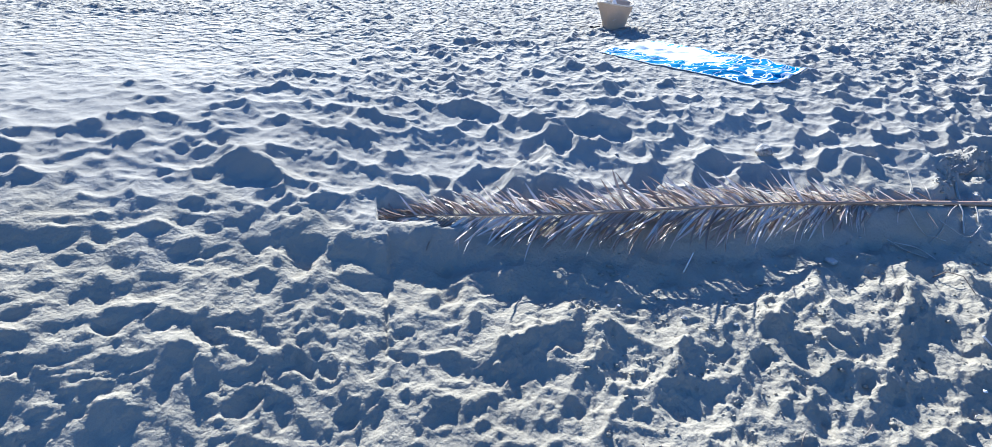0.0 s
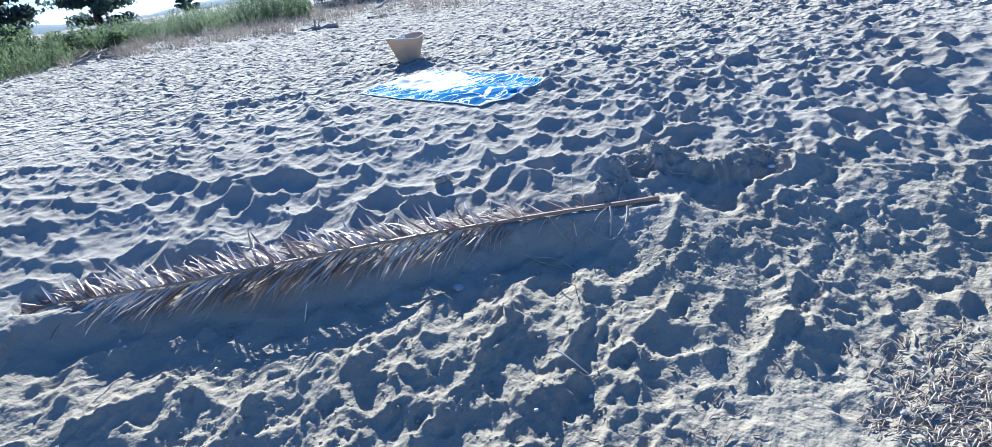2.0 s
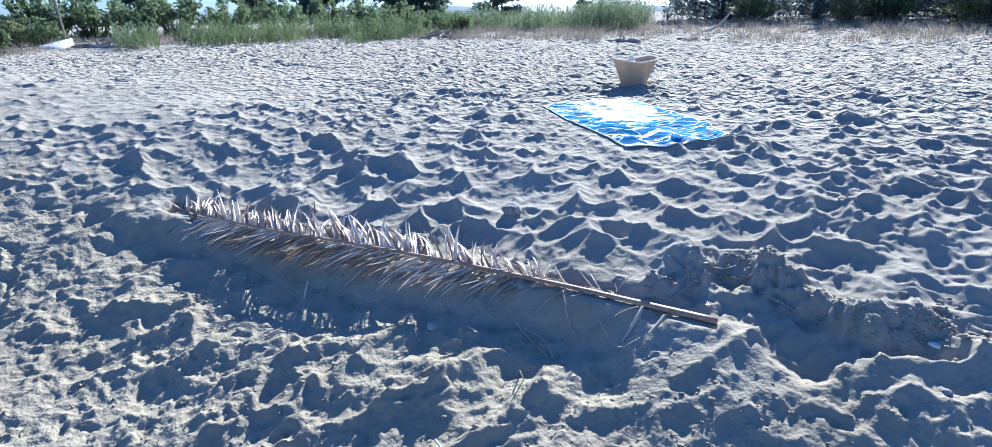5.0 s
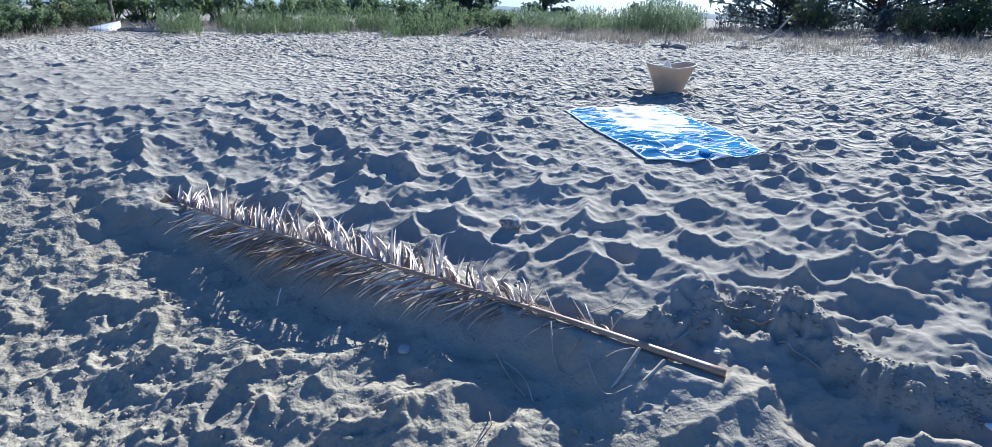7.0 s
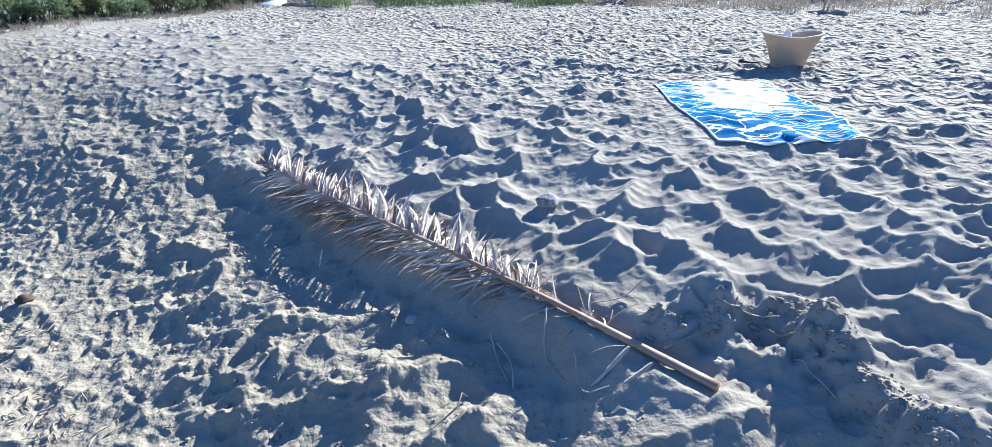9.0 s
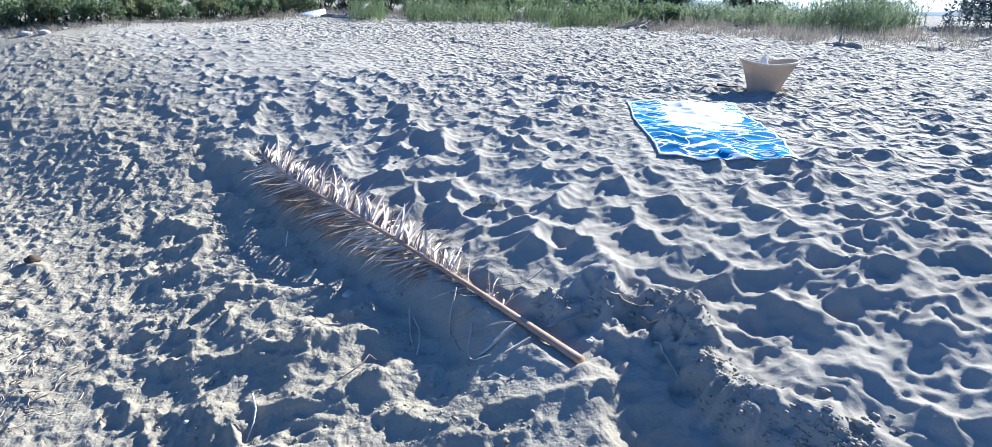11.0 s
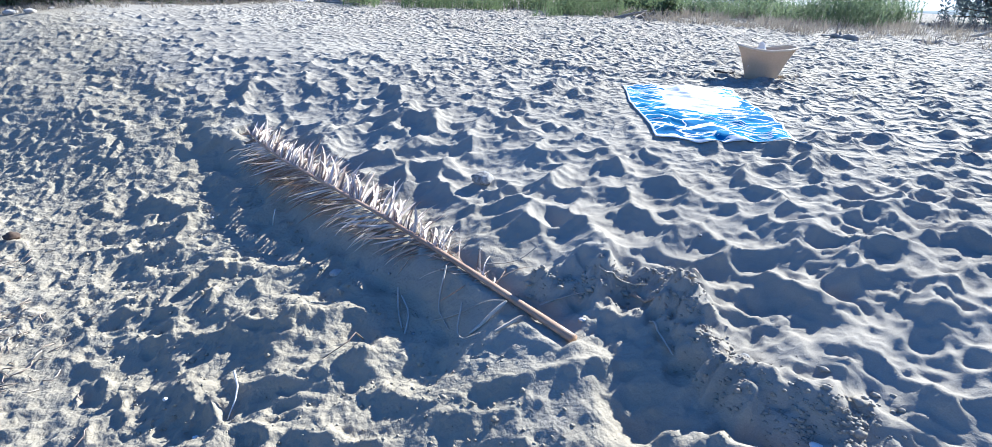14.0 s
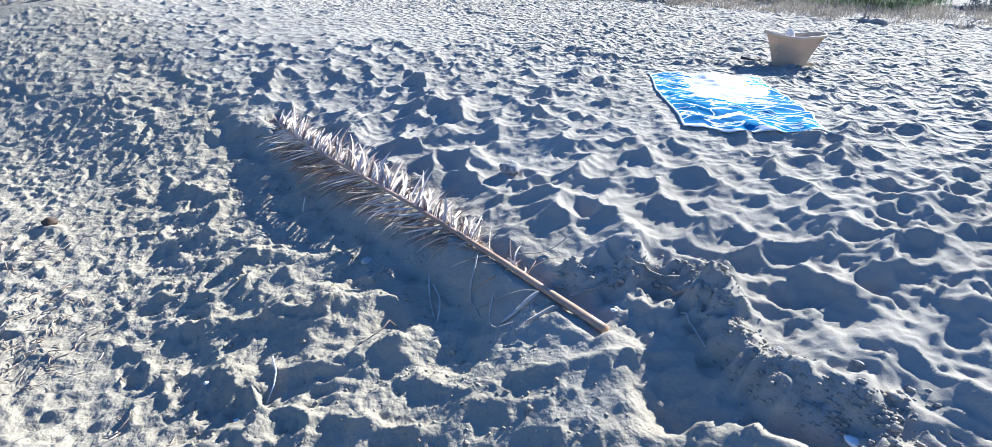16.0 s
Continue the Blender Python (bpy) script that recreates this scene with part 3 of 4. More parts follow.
# ---- the towel ----
def towel_material():
    m = bpy.data.materials.new("towel_cotton")
    m.use_nodes = True
    n, l = m.node_tree.nodes, m.node_tree.links
    b = n["Principled BSDF"]
    b.inputs["Roughness"].default_value = 0.95
    b.inputs["Specular IOR Level"].default_value = 0.1
    uv = n.new("ShaderNodeUVMap")
    uv.uv_map = "cloth"

    def math_node(kind, a, second=None, clamp=False):
        node = n.new("ShaderNodeMath")
        node.operation, node.use_clamp = kind, clamp
        for k, v in enumerate((a, second)):
            if v is None:
                continue
            if isinstance(v, (int, float)):
                node.inputs[k].default_value = v
            else:
                l.new(v, node.inputs[k])
        return node.outputs[0]
    bend = n.new("ShaderNodeTexNoise")
    bend.inputs["Scale"].default_value, bend.inputs["Detail"].default_value = 3.2, 3
    l.new(uv.outputs[0], bend.inputs["Vector"])
    shift = n.new("ShaderNodeVectorMath")
    shift.operation = "MULTIPLY_ADD"
    shift.inputs[1].default_value = (0.22, 0.22, 0)
    l.new(bend.outputs["Color"], shift.inputs[0])
    l.new(uv.outputs[0], shift.inputs[2])
    def contours(across, along, seed, count, thin):
        place, field = n.new("ShaderNodeMapping"), n.new("ShaderNodeTexNoise")
        place.inputs["Scale"].default_value, place.inputs["Location"].default_value = (across, along, 1), (seed, 0, 0)
        l.new(shift.outputs[0], place.inputs["Vector"])
        field.inputs["Scale"].default_value, field.inputs["Detail"].default_value = 1.0, 1.5
        l.new(place.outputs[0], field.inputs["Vector"])
        ring = math_node("FRACT", math_node("MULTIPLY", field.outputs["Fac"], count))
        return math_node("LESS_THAN", math_node("ABSOLUTE", math_node("SUBTRACT", ring, 0.5)), thin)
    veins = math_node("MAXIMUM", contours(1.0, 6.0, 3.0, 11, 0.085), contours(2.2, 9.0, 8.0, 5, 0.05))
    sep = n.new("ShaderNodeSeparateXYZ")
    l.new(uv.outputs[0], sep.inputs[0])
    du = math_node("MULTIPLY", math_node("SUBTRACT", sep.outputs[0], 0.60), 1.25)
    dv = math_node("MULTIPLY", math_node("SUBTRACT", sep.outputs[1], 0.72), 1.20)
    far = math_node("SQRT", math_node("ADD", math_node("MULTIPLY", du, du), math_node("MULTIPLY", dv, dv)))
    streak, long_way = n.new("ShaderNodeTexNoise"), n.new("ShaderNodeMapping")
    long_way.inputs["Scale"].default_value = (3.0, 11.0, 1)
    l.new(shift.outputs[0], long_way.inputs["Vector"])
    l.new(long_way.outputs[0], streak.inputs["Vector"])
    streak.inputs["Scale"].default_value, streak.inputs["Detail"].default_value = 1.0, 4
    far = math_node("ADD", far, math_node("MULTIPLY", math_node("SUBTRACT", streak.outputs["Fac"], 0.5), 1.0))
    heart = math_node("LESS_THAN", far, 0.41)
    eu = math_node("MINIMUM", sep.outputs[0], math_node("SUBTRACT", 1.0, sep.outputs[0]))
    ev = math_node("MINIMUM", sep.outputs[1], math_node("SUBTRACT", 1.0, sep.outputs[1]))
    edge = math_node("LESS_THAN", math_node("MINIMUM", eu, math_node("MULTIPLY", ev, 0.6)), 0.016)
    white = math_node("MAXIMUM", math_node("MAXIMUM", veins, heart), edge)
    tone = n.new("ShaderNodeTexNoise")
    tone.inputs["Scale"].default_value = 2.0
    l.new(uv.outputs[0], tone.inputs["Vector"])
    blue = n.new("ShaderNodeValToRGB")
    blue.color_ramp.elements[0].position, blue.color_ramp.elements[1].position = 0.35, 0.68
    blue.color_ramp.elements[0].color, blue.color_ramp.elements[1].color = (0.014, 0.105, 0.30, 1), (0.03, 0.27, 0.48, 1)
    l.new(tone.outputs["Fac"], blue.inputs[0])
    mix = n.new("ShaderNodeMix")
    mix.data_type = "RGBA"
    l.new(white, mix.inputs["Factor"])
    l.new(blue.outputs[0], mix.inputs["A"])
    mix.inputs["B"].default_value = (0.80, 0.80, 0.80, 1)
    l.new(mix.outputs["Result"], b.inputs["Base Color"])
    pile = n.new("ShaderNodeTexNoise")
    pile.inputs["Scale"].default_value = 160
    l.new(uv.outputs[0], pile.inputs["Vector"])
    bn = n.new("ShaderNodeBump")
    bn.inputs["Strength"].default_value, bn.inputs["Distance"].default_value = 0.5, 0.004
    l.new(pile.outputs["Fac"], bn.inputs["Height"])
    l.new(bn.outputs[0], b.inputs["Normal"])
    return m


def beach_towel():
    a, b, c, d = (Vector(p) for p in ((-0.20, 2.13), (0.715, 1.31), (1.35, 1.61), (0.44, 2.47)))
    n = 110
    verts, uvs = [], []
    for j in range(n + 1):
        for i in range(n + 1):
            u, v = i / n, j / n
            p = (b * (1 - u) + c * u) * (1 - v) + (a * (1 - u) + d * u) * v
            x = p.x + 0.018 * math.sin(9 * v + 4 * u) - 0.02 * math.sin(math.pi * v)
            y = p.y + 0.020 * math.sin(8 * u + 1) * (1 - v) + 0.012 * math.sin(13 * u + 3 * v)
            o = 0.03 * min(1, 0.35 + 8 * min(u, v, 1 - u, 1 - v))
            high = max(ground_z(x + ox * o, y + oy * o) for ox, oy in ((0, 0), (1, 0), (-1, 0), (0, 1), (0, -1)))
            fold = noise.noise((u * 4.2, v * 11.0, 0.3)) + 0.7 * noise.noise((u * 8 + 3 * v, v * 26, 3.1))
            verts.append([x, y, high + 0.003 + 0.020 * max(0, fold) * min(1, 7 * min(u, v, 1 - u, 1 - v))])
            uvs.append((u, v))
    z = np.array(verts)[:, 2].reshape(n + 1, n + 1)
    for _ in range(3):
        w = np.pad(z, 1, mode="edge")
        z = np.maximum(z - 0.004, (z + w[2:, 1:-1] + w[:-2, 1:-1] + w[1:-1, 2:] + w[1:-1, :-2]) / 5)
    for k, v in enumerate(verts):
        v[2] = float(z.ravel()[k])
    faces = [(j * (n + 1) + i, j * (n + 1) + i + 1, (j + 1) * (n + 1) + i + 1, (j + 1) * (n + 1) + i) for j in range(n) for i in range(n)]
    me = mesh("beach_towel", verts, faces, towel_material())
    layer = me.uv_layers.new(name="cloth")
    for loop in me.loops:
        layer.data[loop.index].uv = uvs[loop.vertex_index]
    ob = tagged(new("beach_towel", me), "crumpled blue and white patterned towel spread on the sand", "towel")
    solid = ob.modifiers.new("thickness", "SOLIDIFY")
    solid.thickness, solid.offset = 0.003, 1.0


beach_towel()


# ---- the basket ----
def straw_basket():
    x0, y0 = 0.28, 3.13
    z0 = ground_z(x0, y0) - 0.015
    basket = tagged(new("straw_basket"), "pale straw beach basket with a wavy rim standing on the sand", "basket")
    basket.matrix_basis = pose(x0, y0, z0, 0, 0, 48) @ Matrix.Diagonal((0.95, 0.95, 0.95, 1))
    sides, rings = 96, 26

    def rim_z(a):
        return 0.245 + 0.011 * math.cos(2 * a) - 0.016 * math.exp(-((a - 4.55) / 0.55) ** 2) + 0.006 * math.sin(3 * a)

    def ring(s, grow=0.0):
        out = []
        for k in range(sides):
            a = 2 * math.pi * k / sides
            wide = (0.112 + 0.098 * s ** 1.2 + 0.008 * s ** 6) + grow
            deep = (0.098 + 0.068 * s ** 1.2) + grow
            lump = 1 + 0.012 * math.sin(5 * a + 3 * s) + 0.01 * math.sin(9 * a - 2 * s)
            out.append((wide * lump * math.cos(a), deep * lump * math.sin(a), rim_z(a) * s))
        return out
    verts, faces = [], []
    for j in range(rings + 1):
        s = j / rings
        ridge = 0.0012 if j % 2 else -0.0008
        verts += ring(s, ridge)
    for j in range(rings + 1):
        verts += ring(1 - j / rings * 0.97, -0.007)
    total = 2 * (rings + 1)
    for j in range(total - 1):
        for k in range(sides):
            a, b = j * sides + k, j * sides + (k + 1) % sides
            faces.append((a, b, b + sides, a + sides))
    faces.append(tuple(range(sides))[::-1])
    faces.append(tuple(range((total - 1) * sides, total * sides)))
    part("body", mesh("body", verts, faces, STRAW), basket)
    edge = [Vector(p) for p in ring(1.0, -0.003)]
    v, f = [], []
    for k, p in enumerate(edge):
        out = Vector((p.x, p.y, 0)).normalized()
        for q in range(8):
            b = 2 * math.pi * q / 8
            r = 0.0085 + 0.0012 * math.sin(k * 1.6)
            v.append(p + out * r * math.cos(b) + Vector((0, 0, r * math.sin(b))))
    for k in range(sides):
        for q in range(8):
            a, b = k * 8, ((k + 1) % sides) * 8
            f.append((a + q, b + q, b + (q + 1) % 8, a + (q + 1) % 8))
    part("rim", mesh("rim", v, f, ROPE), basket, "paler rolled straw rim")
    # a white cloth bundled inside
    v, f, n = [], [], 30
    for j in range(n + 1):
        for i in range(n + 1):
            u, w = i / n * 2 - 1, j / n * 2 - 1
            r = max(abs(u), abs(w))
            a = math.atan2(w, u)
            peak = 0.085 * math.exp(-(((u + 0.25) / 0.22) ** 2 + ((w + 0.05) / 0.3) ** 2)) + 0.012 * math.exp(-(((u - 0.4) / 0.35) ** 2 + (w / 0.4) ** 2))
            v.append((0.155 * r * math.cos(a), 0.105 * r * math.sin(a), 0.20 + peak + 0.025 * noise.noise((u * 3, w * 3, 7)) - 0.05 * r ** 3))
    for j in range(n):
        for i in range(n):
            a = j * (n + 1) + i
            f.append((a, a + 1, a + n + 2, a + n + 1))
    cloth = tagged(new("folded_cloth", mesh("folded_cloth", v, f, CLOTH)), "white cotton cloth bundled inside the straw basket", "cloth")
    cloth.matrix_basis = basket.matrix_basis.copy()
    solid = cloth.modifiers.new("thickness", "SOLIDIFY")
    solid.thickness = 0.06
    solid.offset = -1


straw_basket()


# ---- small things on the sand ----
def ribbon(name, points, wide, mat, label, category, group="", lift=0.008, thick=0.0015, twist=0.6):
    """A dry strip that lies over the sand from point to point."""
    pts = [Vector((x, y, ground_z(x, y) + lift + h)) for x, y, h in points]
    for _ in range(2):
        pts = [pts[0]] + [p.lerp(q, s) for p, q in zip(pts, pts[1:]) for s in (0.25, 0.75)] + [pts[-1]]
    fine = []
    for k in range(len(pts) - 1):
        for s in range(2):
            q = s / 2
            p = pts[k].lerp(pts[k + 1], q)
            p.z = max(p.z, ground_z(p.x, p.y) + lift * 0.6)
            fine.append(p)
    fine.append(pts[-1])
    v, f = [], []
    for k, p in enumerate(fine):
        way = (fine[min(k + 1, len(fine) - 1)] - fine[max(k - 1, 0)]).normalized()
        side = way.cross(Vector((0, 0, 1))).normalized()
        up = side.cross(way)
        a = twist * math.sin(3.0 * k / len(fine))
        side, up = side * math.cos(a) + up * math.sin(a), up * math.cos(a) - side * math.sin(a)
        w = wide * 0.8 * (0.4 + 0.6 * math.sin(math.pi * (0.15 + 0.8 * k / len(fine))))
        v += [p - side * w, p + up * (thick + 0.2 * w), p + side * w, p - up * thick]
    for k in range(len(fine) - 1):
        for q in range(4):
            a, b = 4 * k + q, 4 * k + (q + 1) % 4
            f.append((a, b, b + 4, a + 4))
    f += [(3, 2, 1, 0), tuple(range(4 * len(fine) - 4, 4 * len(fine)))]
    return tagged(new(name, mesh(name, v, f, mat)), label, category, group)


STRIPS = ((((1.175, -.03, .02), (1.17, -.07, .01), (1.15, -.11, 0), (1.13, -.15, 0)), .010),
          (((1.265, -.04, .012), (1.25, -.08, 0), (1.225, -.12, 0)), .009),
          (((.93, -.17, 0), (1.02, -.13, 0), (1.10, -.06, .01), (1.16, -.03, .01)), .005),
          (((1.25, .05, .01), (1.28, .11, 0), (1.33, .18, .01)), .010),
          (((1.02, -.10, .01), (1.12, -.20, 0), (1.20, -.16, .02)), .005),
          (((.69, -.16, .02), (.77, -.21, 0), (.864, -.25, 0)), .007), (((.73, -.17, .01), (.84, -.20, 0), (.90, -.26, 0)), .006),
          (((.85, -.05, .03), (.92, -.14, 0), (1.03, -.16, 0)), .005), (((.95, .06, .02), (1.03, .14, 0), (1.05, .22, .03)), .005),
          (((1.57, .22, 0), (1.62, .20, 0), (1.66, .17, 0), (1.71, .15, 0)), .008), (((1.33, .24, .02), (1.40, .31, 0), (1.47, .33, .01)), .008))
for points, wide in STRIPS:
    ribbon("leaf_strip", points, wide, STRIP, "bleached dry palm leaf strip lying on the sand", "dry leaf", "strips round the frond")


def stick(points, radius, mat, name, label, category, group="", lift=0.6):
    path = [(x, y, ground_z(x, y) + radius * lift + h) for x, y, h in points]
    v, f = tube(path, [radius * (1 - 0.5 * k / max(1, len(path) - 1)) for k in range(len(path))], 7)
    return tagged(new(name, mesh(name, v, f, mat)), label, category, group)


stick(((1.44, .29, .02), (1.50, .285, .01), (1.56, .275, 0), (1.62, .265, 0)), 0.006, TWIG, "stick", "thin dark stick half sunk in the sand", "stick")
stick(((.68, -.785, .03), (.72, -.79, .025), (.75, -.81, .015), (.79, -.85, 0)), 0.004, SHELL, "reed_stem", "thin white bleached reed stem on the sand", "reed")
stick(((-.40, -.25, .0), (-.385, -.25, .04), (-.365, -.245, .085)), 0.004, SHELL, "straw_stub", "short white straw standing in the sand", "straw")
stick(((.80, -.37, .0), (.82, -.41, .05), (.86, -.46, .03), (.85, -.55, .0)), 0.003, TWIG, "twig", "thin bent brown twig stuck in the sand", "twig")


def pebble(x, y, r, mat, name, label, category, squash=0.6, seed=0, group=""):
    bm = bmesh.new()
    bmesh.ops.create_icosphere(bm, subdivisions=3, radius=1)
    for v in bm.verts:
        k = 1 + 0.32 * noise.noise(v.co * 1.3 + Vector((seed * 7.1, 3, 1))) + 0.12 * noise.noise(v.co * 3.5 + Vector((seed, 9, 2)))
        v.co = Vector((v.co.x * r * k * 1.15, v.co.y * r * k, v.co.z * r * k * squash))
    me = bpy.data.meshes.new(name)
    bm.to_mesh(me)
    bm.free()
    me.materials.append(mat)
    me.polygons.foreach_set("use_smooth", [True] * len(me.polygons))
    ob = tagged(new(name, me), label, category, group)
    ob.matrix_basis = pose(x, y, ground_z(x, y) + r * squash * 0.45, 0, 0, seed * 50)
    return ob


pebble(.36, .50, .044, STONE, "stone", "mottled grey and white stone in a footprint", "stone", 0.75, 1)
pebble(.338, -.254, .024, LUMP, "stone", "small pale stone below the frond", "stone", 0.55, 2)
pebble(-1.50, -1.30, .034, BARK, "stone", "dark brown stone lying on the lower sand", "stone", 0.7, 5)
pebble(2.14, .12, .016, SHELL, "shell", "small white bleached shell on the sand", "shell", 0.5, 3)
pebble(1.40, .10, .010, SHELL, "shell", "small white bleached shell on the sand", "shell", 0.5, 4)
rng = random.Random(12)
for k in range(26):
    pebble(rng.uniform(-1.2, 2.6), rng.uniform(-1.5, 1.0), rng.uniform(.006, .013), rng.choice((STONE, SHELL, STONE)), "pebble", "small pale pebble lying on the sand", "pebble", 0.6, 20 + k, "pebbles on the sand")


def clods():
    """Broken lumps of sand round the dug pit and on the bank."""
    r = random.Random(31)
    v, f = [], []
    for k in range(2100):
        big = 1.0
        if k < 900:
            x = r.uniform(1.15, 2.2)
            y = float(np.interp(x, PIT_X, PIT_Y)) + r.gauss(-.01, .045)
            big = 1.3 if r.random() < .2 else 0.8
        elif k < 980:
            x, y = r.gauss(2.18, .07), r.gauss(.21, .05)
            big = 1.5
        else:
            x, y = r.uniform(-1.0, 2.4), r.uniform(-1.1, -.15)
        s = r.uniform(.002, .0062) * (2.0 if r.random() < .08 else 1.0) * big
        c = Vector((x, y, ground_z(x, y) + s * 0.15))
        n = len(v)
        for d in ((1, 0, 0), (-1, 0, 0), (0, 1, 0), (0, -1, 0), (0, 0, 1), (0, 0, -1), (.7, .7, .5), (-.7, .7, .4), (-.7, -.7, .5), (.7, -.7, .4)):
            v.append(c + Vector((d[0] * 1.3, d[1], d[2] * .8)) * s * r.uniform(0.7, 1.3))
        f += [tuple(n + i for i in t) for t in ((0, 6, 4), (6, 2, 4), (2, 7, 4), (7, 1, 4), (1, 8, 4), (8, 3, 4), (3, 9, 4), (9, 0, 4),
                                                (6, 0, 5), (2, 6, 5), (7, 2, 5), (1, 7, 5), (8, 1, 5), (3, 8, 5), (9, 3, 5), (0, 9, 5))]
    tagged(new("sand_clods", mesh("sand_clods", v, f, SAND)), "crumbled lumps of sand round a dug hollow", "sand", kind="stuff")


clods()


def litter(name, mat, seed, count, long, thick, label):
    """Short dry stems washed up along the lower beach, thickest in patches of the tide line."""
    r = random.Random(seed)
    pieces = []
    while len(pieces) < count:
        x, y = (r.gauss(2.3, .4), r.gauss(-1.30, .16)) if r.random() < .6 else (r.uniform(-1.6, 3.0), r.gauss(-1.54, .2))
        if y > -.95 or noise.noise((x * 1.7, y * 2.2, 8)) < r.uniform(-.35, .25):
            continue
        a, s = r.gauss(.3, .8), r.uniform(.3, 1) * long
        dx, dy, k = s * math.cos(a), s * math.sin(a), r.uniform(.6, 1.3) * thick
        ends = [(x - dx, y - dy), (x + r.gauss(0, .15) * s, y + r.gauss(0, .15) * s), (x + dx, y + dy)]
        pieces.append(tube([(px, py, ground_z(px, py) + k + h * s) for (px, py), h in zip(ends, (0, r.uniform(.05, .3), r.uniform(0, .4)))], [.8 * k, k, .6 * k], 4))
    v, f = join(*pieces)
    tagged(new(name, mesh(name, v, f, mat)), label, "twigs", kind="stuff")


litter("twig_litter", TWIG, 44, 1500, .035, .0024, "short dry brown twigs scattered along the tide line")
litter("reed_litter", STRIP, 45, 900, .030, .0028, "broken bleached reed pieces scattered along the tide line")
stick(((.01, 2.95, .012), (.04, 3.0, .02), (.07, 3.05, .018), (.12, 3.04, .012)), 0.011, DARK_RUBBER, "strap", "dark rubber strap lying beside the straw basket", "strap")


# ---- the dunes and what grows there ----
EAST, WEST = Vector((-0.16, -2.79)), Vector((1.68, -1.81))


def spot(bearing, far):
    """A place by its bearing to the left of +y and its distance from the walk: from its first half, or its second for the west."""
    a, home = radians(bearing + 2.7), WEST if bearing >= 28 else EAST
    return home.x - far * math.sin(a), home.y + far * math.cos(a)


def leaf_cloud(centres, count, spread, size, seed, stretch=0.8, long=2.2):
    """Many small leaves round given centres."""
    r = np.random.RandomState(seed)
    c = np.array(centres)[r.randint(len(centres), size=count)]
    off = r.normal(size=(count, 3))
    off *= (r.rand(count, 1) ** 0.4) / np.linalg.norm(off, axis=1, keepdims=True)
    p = c + off * spread * np.array([1, 1, stretch])
    w = r.normal(size=(count, 3))
    w /= np.linalg.norm(w, axis=1, keepdims=True)
    s = np.cross(w, r.normal(size=(count, 3)))
    s /= np.linalg.norm(s, axis=1, keepdims=True)
    k = size * r.uniform(0.6, 1.3, (count, 1))
    v = np.stack([p - w * k * long / 2, p + s * k / 2, p + w * k * long / 2, p - s * k / 2], 1).reshape(-1, 3)
    q = np.arange(count * 4).reshape(-1, 4)
    return v.tolist(), q.tolist()


def tree(name, high, wide, seed, leaf_mat, label, category, dense=5200, bare=0.25, leaf=0.11, trunks=1, clump=0.24):
    r = random.Random(seed)
    ob = tagged(new(name), label, category)
    pieces, ends = [], []
    for t in range(trunks):
        lean = Vector((r.uniform(-.12, .12), r.uniform(-.12, .12), 1))
        base = Vector((r.uniform(-.4, .4), r.uniform(-.4, .4), -0.3)) if trunks > 1 else Vector((0, 0, -0.3))
        path = [base + lean * high * 0.85 * s + Vector((0.12 * math.sin(4 * s + seed), 0.1 * math.cos(3 * s + t), 0)) for s in (0, .15, .3, .5, .7, .85, 1)]
        pieces.append(tube(path, [high * .035 * (1 - .8 * s) for s in (0, .15, .3, .5, .7, .85, 1)], 7))
        for k in range(11):
            s = bare + (0.98 - bare) * (k + r.random()) / 11
            start = base + lean * high * 0.85 * s
            a = k * 2.4 + r.uniform(-.4, .4)
            reach = wide * (0.55 + 0.45 * math.sin(math.pi * min(1, s + 0.15))) * r.uniform(.7, 1.1)
            end = start + Vector((math.cos(a), math.sin(a), r.uniform(.1, .5))) * reach
            mid = start.lerp(end, .5) + Vector((0, 0, r.uniform(0, .15) * reach))
            pieces.append(tube([start, mid, end], [high * .013, high * .009, high * .004], 5))
            for q in (.45, .65, .85, 1.0):
                ends.append(tuple(start.lerp(end, q) + Vector((r.uniform(-.2, .2), r.uniform(-.2, .2), r.uniform(0, .25))) * wide * 0.5))
                if r.random() < .5:
                    tip = start.lerp(end, q) + Vector((r.uniform(-1, 1), r.uniform(-1, 1), r.uniform(-.2, .5))) * wide * .3
                    pieces.append(tube([start.lerp(end, q), tip], [high * .005, high * .002], 4))
                    ends.append(tuple(tip))
    part("trunk", mesh("trunk", *join(*pieces), BARK), ob, "dark bark trunk and limbs")
    part("crown", mesh("crown", *leaf_cloud(ends, dense, wide * clump, leaf, seed, .55), leaf_mat, False), ob)
    return ob


def bush(name, high, wide, seed, leaf_mat, label, category, dense=1700, leaf=0.06):
    r = random.Random(seed)
    ob = tagged(new(name), label, category)
    pieces, ends = [], []
    for k in range(22):
        a, s = r.uniform(0, 2 * math.pi), r.uniform(.15, 1) ** .6
        end = Vector((math.cos(a) * wide * s, math.sin(a) * wide * s, high * (1.05 - .55 * s * s) * r.uniform(.7, 1.1)))
        foot = Vector((end.x * .3, end.y * .3, -.15))
        mid = foot.lerp(end, .55) + Vector((0, 0, .1 * high))
        pieces.append(tube([foot, mid, end], [.018, .012, .005], 5))
        ends += [tuple(foot.lerp(end, .25)), tuple(mid), tuple(foot.lerp(end, .78)), tuple(end)]
    part("stem", mesh("stem", *join(*pieces), BARK), ob)
    part("leaves", mesh("leaves", *leaf_cloud(ends, dense, high * .16, leaf, seed, .8), leaf_mat, False), ob)
    return ob


